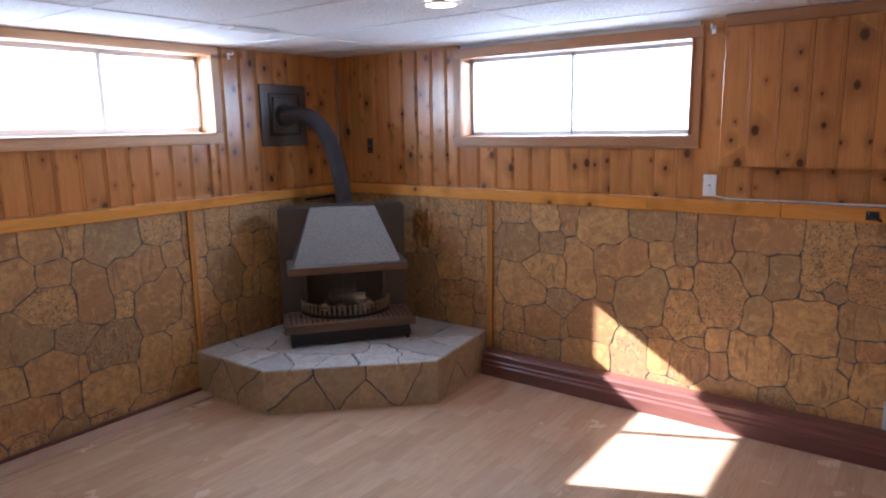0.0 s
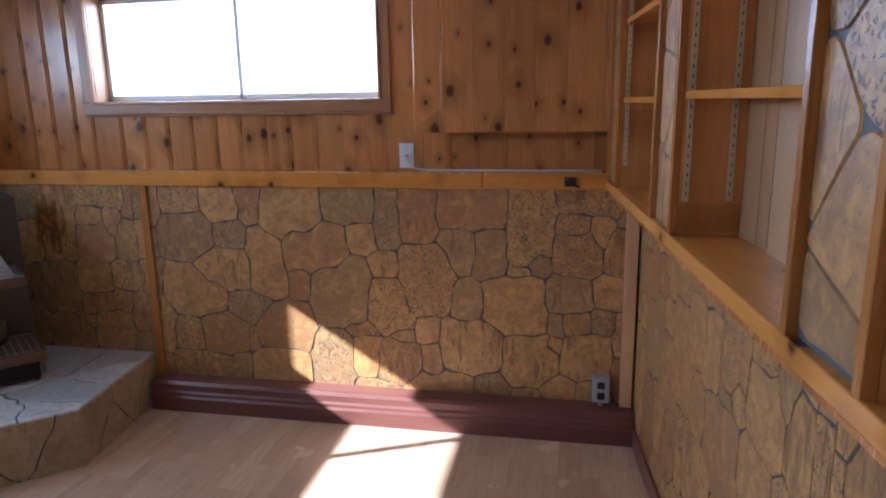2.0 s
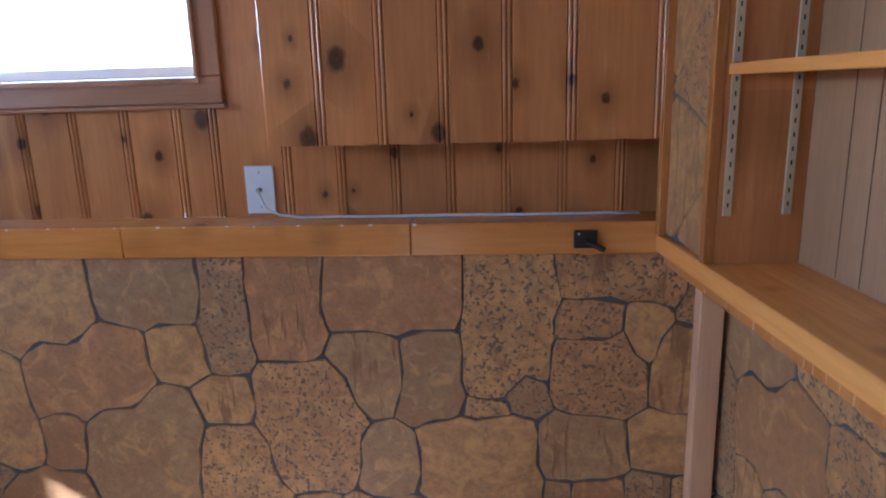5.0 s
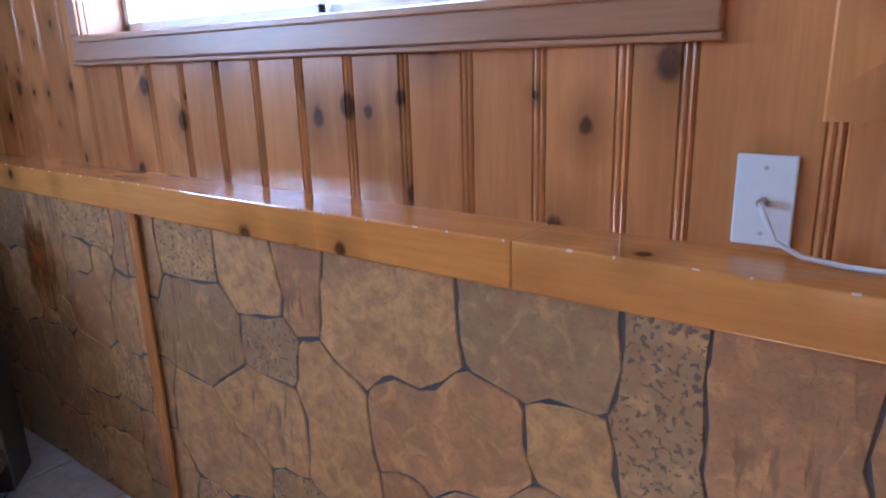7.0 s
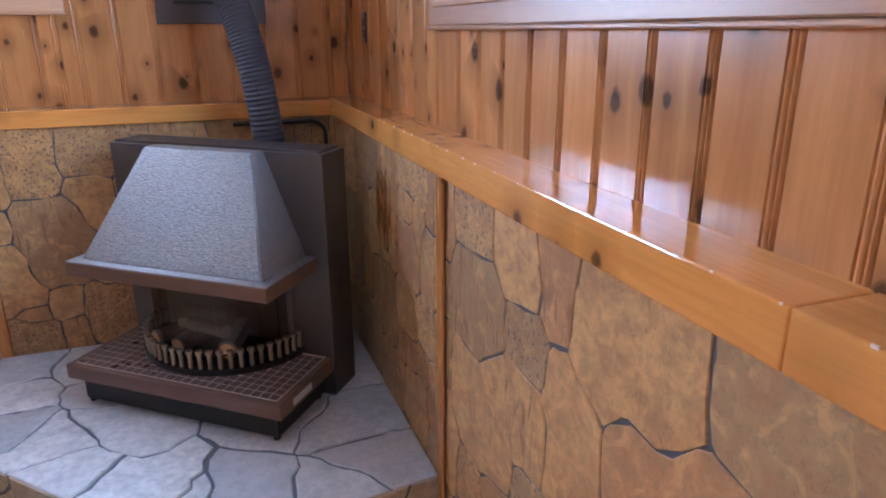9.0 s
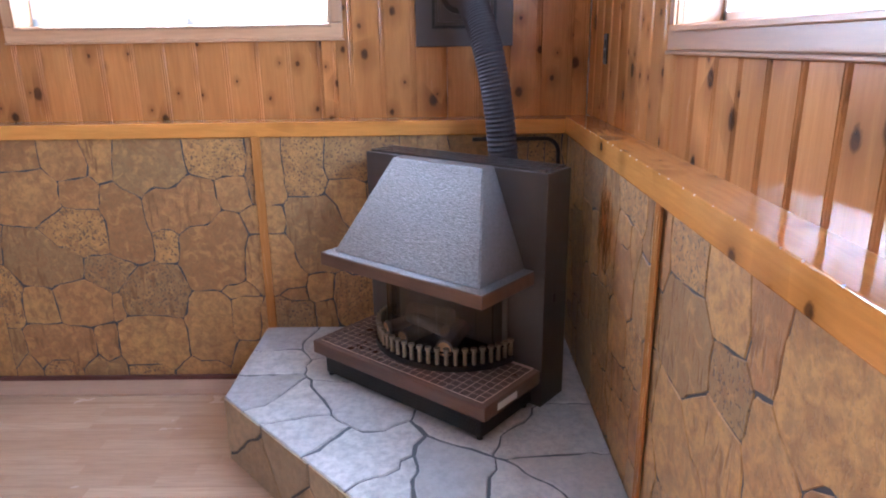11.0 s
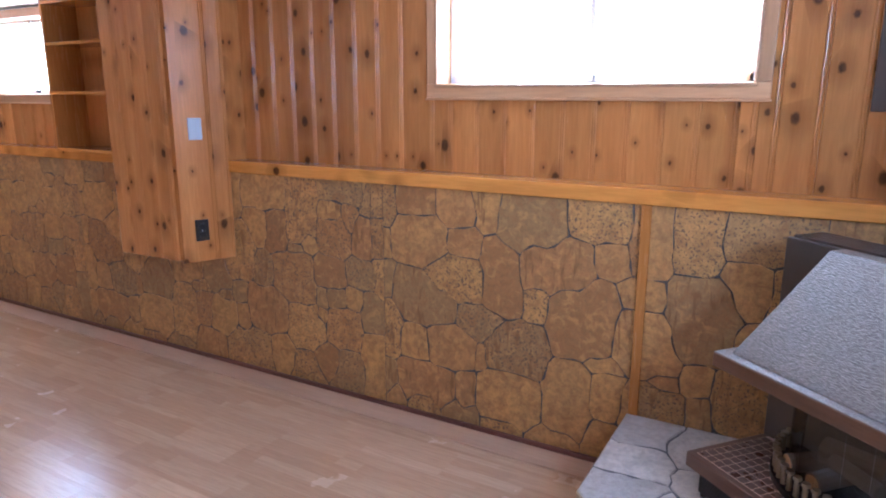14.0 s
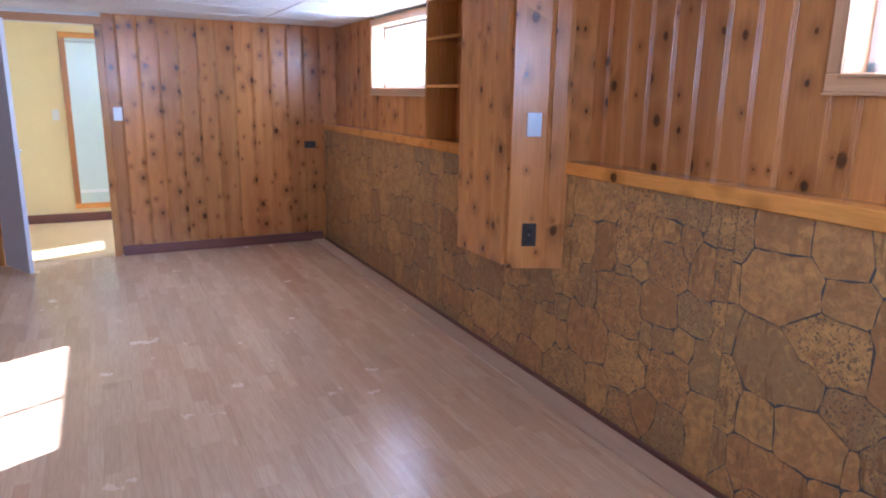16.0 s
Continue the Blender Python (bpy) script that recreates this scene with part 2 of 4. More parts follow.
def ceiling_material():
    m, nt, b = shader("ceiling_tile", 0.75)
    vec, _ = shifted(nt, (1, 1, 1))
    v = nt.nodes.new("ShaderNodeTexVoronoi")
    v.inputs["Scale"].default_value = 60
    nt.links.new(vec, v.inputs["Vector"])
    soft = noise_tex(nt, vec, 45, 4, 0.6, 1.2)
    h = math_node(nt, "ADD", v.outputs["Distance"], soft)
    nt.links.new(ramp(nt, soft, [(0.3, (0.70, 0.70, 0.72)), (0.7, (0.82, 0.82, 0.83))]), b.inputs["Base Color"])
    bump(nt, b, h, 0.8, 0.006)
    return m


TILE = ceiling_material()


def laminate():
    """Three-strip beech laminate: strips along y, each with its own tint."""
    m, nt, b = shader("beech_laminate", 0.3, 0.0, 0.65)
    vec, rnd = shifted(nt, (1, 1, 1))
    sep = nt.nodes.new("ShaderNodeSeparateXYZ")
    nt.links.new(vec, sep.inputs[0])
    row = math_node(nt, "FLOOR", math_node(nt, "DIVIDE", sep.outputs[0], 0.065))
    shift = nt.nodes.new("ShaderNodeTexWhiteNoise")
    shift.noise_dimensions = "1D"
    nt.links.new(row, shift.inputs["W"])
    run = math_node(nt, "DIVIDE", math_node(nt, "MULTIPLY_ADD", shift.outputs["Value"], 0.9, sep.outputs[1]), 0.43)
    cell = nt.nodes.new("ShaderNodeCombineXYZ")
    nt.links.new(row, cell.inputs[0])
    nt.links.new(math_node(nt, "FLOOR", run), cell.inputs[1])
    pick = nt.nodes.new("ShaderNodeTexWhiteNoise")
    nt.links.new(cell.outputs[0], pick.inputs["Vector"])
    strip = ramp(nt, pick.outputs["Value"], [(0.0, (0.593, 0.391, 0.245)), (0.5, (0.650, 0.444, 0.286)), (1.0, (0.695, 0.488, 0.323))])
    side = math_node(nt, "ABSOLUTE", math_node(nt, "SUBTRACT", math_node(nt, "FRACT", math_node(nt, "DIVIDE", sep.outputs[0], 0.065)), 0.5))
    seam = math_node(nt, "MULTIPLY", math_node(nt, "GREATER_THAN", side, 0.487), 0.35)
    strip = mix(nt, seam, strip, (0.34, 0.21, 0.13))
    grainv, _ = shifted(nt, (1, 0.06, 1))
    g = noise_tex(nt, grainv, 110, 4, 0.6, 0.3)
    col = mix(nt, math_node(nt, "MULTIPLY", ramp(nt, g, [(0.35, (1, 1, 1)), (0.6, (0, 0, 0))]), 0.32), strip, (0.40, 0.25, 0.155))
    nt.links.new(mix(nt, 1.0, col, ramp(nt, rnd, [(0, (0.9,) * 3), (1, (1.0,) * 3)]), "MULTIPLY"), b.inputs["Base Color"])
    wear = noise_tex(nt, vec, 4, 5)
    nt.links.new(math_node(nt, "MULTIPLY_ADD", wear, 0.14, 0.18), b.inputs["Roughness"])
    bump(nt, b, g, 0.05, 0.001)
    return m


LAMINATE = laminate()


def glass(name, tint=(1, 1, 1), rough=0.02):
    """A thin clear pane: light passes straight through, and its gloss grows towards grazing views."""
    m, nt, b = shader(name, rough)
    clear, gloss, both, edge = (nt.nodes.new(k) for k in ("ShaderNodeBsdfTransparent", "ShaderNodeBsdfGlossy", "ShaderNodeMixShader", "ShaderNodeLayerWeight"))
    clear.inputs["Color"].default_value = (*tint, 1)
    gloss.inputs["Roughness"].default_value = rough
    edge.inputs["Blend"].default_value = 0.5
    share = math_node(nt, "MULTIPLY_ADD", math_node(nt, "POWER", edge.outputs["Facing"], 5.0), 0.6, 0.035)
    nt.links.new(share, both.inputs[0])
    nt.links.new(clear.outputs[0], both.inputs[1])
    nt.links.new(gloss.outputs[0], both.inputs[2])
    nt.links.new(both.outputs[0], nt.nodes["Material Output"].inputs["Surface"])
    nt.nodes.remove(b)
    return m


GLASS = glass("window_glass")
STOVE_GLASS = glass("stove_glass", (0.82, 0.80, 0.78))
SHOWER_GLASS = plain("frosted_pane", (0.60, 0.70, 0.66), 0.18, 0, 0.12, 5, 0.0)


def glow(name, colour, power):
    m, nt, b = shader(name)
    b.inputs["Emission Color"].default_value, b.inputs["Emission Strength"].default_value = (*colour, 1), power
    return m


LAMP = glow("lamp_lens", (1.0, 0.90, 0.74), 3.5)

# ---- mesh helpers ----


def box(bm, x0, x1, y0, y1, z0, z1, bevel=0.0):
    m = Matrix.Translation(((x0 + x1) / 2, (y0 + y1) / 2, (z0 + z1) / 2)) @ Matrix.Diagonal((x1 - x0, y1 - y0, z1 - z0, 1))
    made = bmesh.ops.create_cube(bm, size=1, matrix=m)["verts"]
    if bevel:
        edges = {e for v in made for e in v.link_edges}
        bmesh.ops.bevel(bm, geom=list(edges), offset=bevel, segments=2, affect="EDGES", profile=0.5)
    return bm


def boxed(*size, bevel=0.0):
    return box(bmesh.new(), *size, bevel=bevel)


def tube(bm, rings, segments=16, cap=True):
    """rings: (centre, axis, radius) along a path."""
    loops = []
    for c, axis, r in rings:
        q = Vector(axis).to_track_quat("Z", "Y")
        loops.append([bm.verts.new(Vector(c) + q @ Vector((r * math.cos(a), r * math.sin(a), 0))) for a in (2 * math.pi * k / segments for k in range(segments))])
    for a, b in zip(loops, loops[1:]):
        for k in range(segments):
            bm.faces.new((a[k], a[(k + 1) % segments], b[(k + 1) % segments], b[k]))
    if cap:
        bm.faces.new(loops[0][::-1])
        bm.faces.new(loops[-1])
    return bm


def rod(bm, a, b, r, segments=12):
    way = Vector(b) - Vector(a)
    return tube(bm, [(a, way, r), (b, way, r)], segments)


def prism(bm, outline, z0, z1):
    low, top = [bm.verts.new((x, y, z0)) for x, y in outline], [bm.verts.new((x, y, z1)) for x, y in outline]
    n = len(outline)
    for k in range(n):
        bm.faces.new((low[k], low[(k + 1) % n], top[(k + 1) % n], top[k]))
    bm.faces.new(low[::-1])
    bm.faces.new(top)
    return bm


def mesh_of(name, bm, material, smooth=False):
    bmesh.ops.recalc_face_normals(bm, faces=bm.faces)
    me = bpy.data.meshes.new(name)
    bm.to_mesh(me)
    bm.free()
    me.materials.append(material)
    if smooth:
        me.shade_smooth()
    return me


def part(name, bm, material, parent, label="", smooth=False):
    ob = new(name, mesh_of(name, bm, material, smooth))
    ob.parent = parent
    return tagged(ob, label) if label else ob


def thing(name, bm, material, label, category, m=None, group="", kind="", smooth=False):
    ob = new(name, mesh_of(name, bm, material, smooth) if bm else None)
    if m is not None:
        ob.matrix_basis = m
    return tagged(ob, label, category, group, kind)


def piece(name, mesh, parent, x, y, z):
    ob = new(name, mesh)
    ob.parent = parent
    ob.location = (x, y, z)
    return ob


# ---- the room: walls, floor, ceiling ----
FLOOR, TOP = 0.0, 2.115
NORTH, NORTH_WOOD = 3.70, 3.80
WEST, WEST_WOOD = -3.255, -3.39
EAST, EAST_FACE, SOUTH = 0.415, 0.275, -3.86
LEDGE_LOW, LEDGE_TOP = 1.130, 1.202
TURN_N, TURN_W, TURN_S, TURN_E = pose(0, 0, 0), pose(0, 0, 0, 0, 0, 90), pose(0, 0, 0, 0, 0, 180), pose(0.27, 3.65, 0, 0, 0, 5.1) @ pose(-0.27, -3.65, 0) @ pose(0, 0, 0, 0, 0, -90)


def wall_with_holes(x0, x1, y0, y1, z0, z1, holes):
    """A wall from x0 to x1, y0 to y1 thick, with openings (x0, x1, z0, z1) through it."""
    bm = bmesh.new()
    at = x0
    for a, b, low, high in sorted(holes):
        if a > at:
            box(bm, at, a, y0, y1, z0, z1)
        if low > z0:
            box(bm, a, b, y0, y1, z0, low)
        if high < z1:
            box(bm, a, b, y0, y1, high, z1)
        at = b
    box(bm, at, x1, y0, y1, z0, z1)
    return bm


W1 = (1.39, 2.70, 1.585, 2.06)
W2 = (-2.23, -0.765, 1.532, 2.03)
W3 = (-2.785, -1.36, 1.54, 2.045)
DOOR = (0.42, 1.27, 0.0, 2.02)
wall_north = thing("wall_north", wall_with_holes(-3.75, 0.9, NORTH_WOOD + 0.02, NORTH_WOOD + 0.2, 0, TOP + 0.3, [W2]), PLASTER,
                   "basement wall with pine boards above stone panels", "wall", TURN_N, kind="structure")
wall_west = thing("wall_west", wall_with_holes(-3.95, 3.82, 3.41, 3.6, 0, TOP + 0.3, [W1, W3]), PLASTER,
                  "basement wall with pine boards above stone panels", "wall", TURN_W, kind="structure")
wall_south = thing("wall_south", wall_with_holes(-1.2, 3.41, 3.88, 3.98, 0, TOP + 0.3, [DOOR]), PLASTER,
                   "wall of dark knotty pine boards with a doorway", "wall", TURN_S, kind="structure")
wall_east = thing("wall_east", boxed(-3.82, 4.1, 0.65, 0.75, 0, TOP + 0.3), PLASTER,
                  "partition with stone panels and built-in shelves", "wall", TURN_E, kind="structure")
floor = thing("floor", boxed(-3.6, 1.3, -7.0, 4.0, -0.12, -0.012), PLASTER, "pale beech laminate floor in long boards", "floor", kind="structure")


def board_mesh(w, h, t=0.018):
    """A tongue-and-groove board with a double bead along one side; the room lies towards -y."""
    e = 0.0003
    line = [(e, 0), (e, -t + 0.003), (0.003, -t), (w - 0.022, -t), (w - 0.020, -t + 0.0026), (w - 0.0175, -t + 0.0003), (w - 0.0145, -t - 0.0007),
            (w - 0.0115, -t + 0.0003), (w - 0.0095, -t + 0.0026), (w - 0.007, -t + 0.0003), (w - 0.0045, -t - 0.0007), (w - 0.002, -t + 0.001), (w - e, -t + 0.003), (w - e, 0)]
    return prism(bmesh.new(), line, 0, h)


board_cache = {}


def board(parent, x, w, y, z0, z1, material):
    key = (round(w, 3), round(z1 - z0, 3), material.name)
    if key not in board_cache:
        board_cache[key] = mesh_of("board", board_mesh(w, z1 - z0), material)
    return piece("board", board_cache[key], parent, x, y, z0)


def boards(parent, x0, x1, y, z0, z1, first, pitch, material, holes=()):
    """Boards side by side from x0 to x1, cut round the openings."""
    cuts = sorted({x0, x1} | {first + k * pitch for k in range(-80, 80) if x0 + 0.02 < first + k * pitch < x1 - 0.02} | {v for h in holes for v in h[:2] if x0 < v < x1})
    rims = {v for h in holes for v in h[:2]}
    cuts = [c for c in cuts if c in rims or c in (x0, x1) or all(abs(c - v) > 0.045 for v in rims)]
    for a, b in zip(cuts, cuts[1:]):
        if b - a < 0.036:
            continue
        over = [h for h in holes if h[0] < (a + b) / 2 < h[1]]
        board(parent, a, b - a, y, z0, over[0][2] if over else z1, material)


CAS1, CAS2, CAS3 = (1.36, 2.725, 1.545, 2.1), (-2.26, -0.73, 1.50, 2.1), (-2.82, -1.32, 1.515, 2.1)
boards(wall_north, -3.41, 0.40, NORTH_WOOD + 0.018, LEDGE_TOP - 0.005, TOP + 0.01, -0.688, 0.1283, PINE, [CAS2])
boards(wall_west, 0.10, 3.80, -WEST_WOOD + 0.018, 1.185, TOP + 0.01, 1.458, 0.1338, PINE, [CAS1])
boards(wall_west, -3.86, -0.45, -WEST_WOOD + 0.018, 1.185, TOP + 0.01, 1.458, 0.1338, PINE, [CAS3])
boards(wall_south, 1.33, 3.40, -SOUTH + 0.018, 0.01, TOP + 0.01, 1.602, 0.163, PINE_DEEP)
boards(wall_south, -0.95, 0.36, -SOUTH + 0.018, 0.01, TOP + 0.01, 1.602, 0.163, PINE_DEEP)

# ---- stone panels ----
# stones of one sheet, row by row: middle along the wall, height, half width, half height
TOP_ROW = [(2.37, 1.05, 0.04, 0.08), (2.38, 0.86, 0.04, 0.1), (2.38, 0.67, 0.04, 0.09), (0, 1.02, 0.064, 0.102), (0.19, 1.05, 0.109, 0.07), (0.39, 1.04, 0.095, 0.079), (0.55, 1.04, 0.058, 0.088), (0.76, 0.99, 0.149, 0.128), (1.05, 1.05, 0.141, 0.08),
           (1.24, 0.98, 0.055, 0.142), (1.38, 1, 0.089, 0.13), (1.64, 1.04, 0.157, 0.091), (1.9, 0.95, 0.107, 0.171), (2.15, 1.07, 0.134, 0.047), (2.32, 1.05, 0.028, 0.077)]
SECOND_ROW = [(-0.02, 0.84, 0.07, 0.075), (0.2, 0.88, 0.14, 0.112), (0.44, 0.89, 0.094, 0.068), (0.62, 0.76, 0.102, 0.186), (0.87, 0.83, 0.17, 0.128), (1.11, 0.89, 0.067, 0.071),
              (1.57, 0.84, 0.082, 0.098), (1.72, 0.83, 0.069, 0.121), (2.08, 0.97, 0.075, 0.054), (2.2, 0.94, 0.047, 0.076), (2.1, 0.85, 0.112, 0.108), (2.29, 0.85, 0.067, 0.1)]
THIRD_ROW = [(-0.02, 0.66, 0.086, 0.094), (0.23, 0.6, 0.175, 0.121), (0.4, 0.71, 0.159, 0.112), (0.79, 0.67, 0.058, 0.09), (0.99, 0.62, 0.152, 0.178), (1.22, 0.77, 0.077, 0.058),
             (1.42, 0.7, 0.138, 0.169), (1.61, 0.6, 0.073, 0.097), (1.83, 0.59, 0.142, 0.142), (1.94, 0.81, 0.052, 0.088), (2.07, 0.65, 0.111, 0.085), (2.27, 0.67, 0.092, 0.072),
             (1.85, 0.75, 0.054, 0.023)]
FOURTH_ROW = [(0.52, 0.53, 0.125, 0.095), (0.01, 0.42, 0.083, 0.137), (0.17, 0.38, 0.083, 0.087), (0.37, 0.39, 0.129, 0.1), (0.54, 0.37, 0.033, 0.062), (0.7, 0.44, 0.166, 0.126),
              (1.24, 0.56, 0.117, 0.138), (1.3, 0.43, 0.058, 0.05), (1.42, 0.45, 0.06, 0.064), (1.1, 0.45, 0.084, 0.047), (2.02, 0.51, 0.029, 0.05), (2.11, 0.52, 0.069, 0.051),
              (2.23, 0.53, 0.052, 0.062)]
FIFTH_ROW = [(0.24, 0.16, 0.167, 0.115), (-0.03, 0.15, 0.092, 0.116), (0.46, 0.17, 0.044, 0.114), (0.67, 0.19, 0.153, 0.135), (0.94, 0.25, 0.113, 0.184), (1.12, 0.31, 0.069, 0.107),
             (1.28, 0.28, 0.109, 0.117), (1.44, 0.3, 0.045, 0.089), (1.63, 0.38, 0.146, 0.132), (1.9, 0.33, 0.126, 0.128), (2, 0.41, 0.045, 0.04), (2.16, 0.36, 0.117, 0.109),
             (2.32, 0.48, 0.048, 0.109)]
LOW_ROW = [(1.16, 0.05, 0.12, 0.136), (1.47, 0.09, 0.164, 0.154), (1.72, 0.15, 0.084, 0.101), (1.89, 0.07, 0.087, 0.118), (2.03, 0.18, 0.082, 0.073), (2.2, 0.1, 0.082, 0.144),
           (2.33, 0.16, 0.049, 0.197)]
LEFT_END = [(0.05, 0.06, 0.08, 0.08), (0.22, 0.07, 0.1, 0.08), (0.42, 0.06, 0.11, 0.07), (0.64, 0.05, 0.1, 0.06), (0.88, 0.05, 0.12, 0.06)]
SHEET = TOP_ROW + SECOND_ROW + THIRD_ROW + FOURTH_ROW + FIFTH_ROW + LOW_ROW + LEFT_END
SHEET_LONG = 2.41


def clip(poly, nx, ny, d):
    """Keeps the side of a polygon where x * nx + y * ny <= d."""
    out = []
    for (ax, ay), (bx, by) in zip(poly, poly[1:] + poly[:1]):
        fa, fb = ax * nx + ay * ny - d, bx * nx + by * ny - d
        if fa <= 0:
            out.append((ax, ay))
        if fa * fb < 0:
            k = fa / (fa - fb)
            out.append((ax + (bx - ax) * k, ay + (by - ay) * k))
    return out


def cells(seeds, outline, gap, reach=None):
    """The ground that belongs to each seed by its reach, inside a convex outline, with joints of about that width."""
    made = []
    r = [int(c, 36) / 100 for c in reach] if reach else [0.1] * len(seeds)
    for i, (sx, sy) in enumerate(seeds):
        poly = list(outline)
        for j, (tx, ty) in enumerate(seeds):
            far = math.hypot(tx - sx, ty - sy)
            if j == i or far > 1.2 or not poly:
                continue
            nx, ny = (tx - sx) / far, (ty - sy) / far
            at = far / 2 + (r[i] ** 2 - r[j] ** 2) / (2 * far)
            wide = gap * (0.75 + 0.5 * math.sin(41.0 * (sx + tx) + 13.0 * (sy + ty)) ** 2)
            poly = clip(poly, nx, ny, nx * sx + ny * sy + at - wide / 2)
        if len(poly) > 2:
            made.append(poly)
    return made


def off_box(d, half):
    """How far points lie outside a box with well-rounded corners, below zero inside it."""
    r = min(0.075, 0.85 * float(min(half)))
    q = np.abs(d) - (half - r)
    return np.hypot(np.maximum(q[:, 0], 0), np.maximum(q[:, 1], 0)) + np.minimum(q.max(1), 0) - r


def grown(stones, gap, rays=64):
    """Outlines of stones that grow from their middles, each by its own half width and height, until they meet their neighbours."""
    made = []
    mid = np.array([q[:2] for q in stones])
    half = np.array([q[2:] for q in stones])
    out = np.arange(0.012, 0.42, 0.003)
    for i in range(len(stones)):
        near = [j for j in range(len(stones)) if j != i and abs(mid[j] - mid[i]).max() < 0.6]
        ring = []
        for k in range(rays):
            ang = 2 * math.pi * k / rays
            way = np.array((math.cos(ang), math.sin(ang)))
            at = mid[i] + out[:, None] * way
            own = off_box(at - mid[i], half[i])
            rest = np.min([off_box(at - mid[j], half[j]) for j in near], axis=0)
            past = np.nonzero(own > rest)[0]
            far = out[past[0]] if len(past) else out[-1]
            wide = gap * (0.7 + 0.9 * math.sin(23.0 * (mid[i][0] + far * way[0]) + 31.0 * (mid[i][1] + far * way[1])) ** 2)
            far = max(far - wide / 2, 0.006)
            ring.append((mid[i][0] + far * way[0], mid[i][1] + far * way[1]))
        made.append(thinned(ring, 0.0022))
    return made


def thinned(ring, slack):
    """The outline without the points that lie within slack of the line between their neighbours."""
    keep = list(ring)
    k = 0
    while k < len(keep) and len(keep) > 5:
        (ax, ay), (px, py), (bx, by) = keep[k - 1], keep[k], keep[(k + 1) % len(keep)]
        far = math.hypot(bx - ax, by - ay) or 1
        if far < 0.09 and abs((bx - ax) * (ay - py) - (ax - px) * (by - ay)) / far < slack:
            keep.pop(k)
        else:
            k += 1
    return keep


def rounded(poly, size):
    """The outline with its corners cut off twice."""
    for cut in (size, size * 0.35):
        out = []
        n = len(poly)
        for k, (x, y) in enumerate(poly):
            for px, py in (poly[k - 1], poly[(k + 1) % n]):
                far = math.hypot(px - x, py - y) or 1
                d = min(cut * (0.5 + abs(math.sin(x * 91 + y * 57))), far * 0.3) / far
                out.append((x + (px - x) * d, y + (py - y) * d))
        poly = out
    return poly


def wavy(poly, size, free, step=0.06):
    """The outline in short steps, bent by a smooth noise, held straight near the rim by free(x, y)."""
    out = []
    for (ax, ay), (bx, by) in zip(poly, poly[1:] + poly[:1]):
        n = max(1, round(math.hypot(bx - ax, by - ay) / step))
        for k in range(n):
            x, y = ax + (bx - ax) * k / n, ay + (by - ay) * k / n
            q = noise.noise_vector(Vector((x * 6, y * 6, 3.7))) * size * free(x, y) + noise.noise_vector(Vector((x * 22, y * 22, 9.1))) * size * 0.28 * free(x, y)
            out.append((x + q.x, y + q.y))
    return out


def stone_mesh(poly, proud, edge=0.003, material=STONE, name="stone"):
    """A stone in the plane x, z that stands proud towards -y, its rim rounded off; given about its own middle."""
    mx, my = sum(p[0] for p in poly) / len(poly), sum(p[1] for p in poly) / len(poly)
    bm = bmesh.new()
    rings = []
    for depth, inset in ((0.0, 0.0), (proud, edge)):
        ring = []
        for x, y in poly:
            far = math.hypot(x - mx, y - my) or 1
            k = 1 - inset / max(far, 0.02)
            ring.append(bm.verts.new(((x - mx) * k, -depth, (y - my) * k)))
        rings.append(ring)
    n = len(poly)
    for a, b in zip(rings, rings[1:]):
        for k in range(n):
            bm.faces.new((a[k], a[(k + 1) % n], b[(k + 1) % n], b[k]))
    bm.faces.new(rings[-1])
    return mesh_of(name, bm, material), mx, my


sheet_outlines = grown(SHEET, 0.0068)


def sheet_stones(parent, x0, x1, z0, z1, start, y):
    """Stones of the sheets that lie between x0 and x1, the first sheet starting at start."""
    k = math.floor((x0 - start) / SHEET_LONG)
    while start + k * SHEET_LONG < x1:
        a = start + k * SHEET_LONG
        for poly in sheet_outlines:
            bent = [(u + a, v) for u, v in wavy(poly, 0.016, lambda u, v: 1.0)]
            for nx, ny, d in ((1, 0, min(x1, a + SHEET_LONG - 0.0015)), (-1, 0, -max(x0, a + 0.0015)), (0, 1, z1), (0, -1, -z0)):
                bent = clip(bent, nx, ny, d) if bent else bent
            if len(bent) > 2 and max(p[0] for p in bent) - min(p[0] for p in bent) > 0.015 and max(p[1] for p in bent) - min(p[1] for p in bent) > 0.015:
                me, mx, mz = stone_mesh(bent, 0.0028, 0.002)
                piece("stone", me, parent, mx, y, mz)
        k += 1


def stone_bed(parent, x0, x1, y0, y1, z0, z1):
    part("panel_backing", boxed(x0, x1, y0, y1, z0, z1), JOINT, parent, "dark joint ground of the stone panels")


stone_bed(wall_north, -3.255, 0.41, 3.704, 3.816, 0, 1.14)
sheet_stones(wall_north, -3.255, 0.41, 0, 1.132, -1.955, 3.704)
stone_bed(wall_west, -3.86, 3.704, 3.259, 3.406, 0, 1.14)
sheet_stones(wall_west, -3.86, 2.386, 0, 1.132, 1.155, 3.259)
sheet_stones(wall_west, 2.386, 3.70, 0, 1.132, 1.196, 3.259)
stone_bed(wall_east, -3.704, 3.9, 0.419, 0.645, 0, 1.10)
sheet_stones(wall_east, -3.70, 1.2, 0, 1.10, -4.3, 0.419)

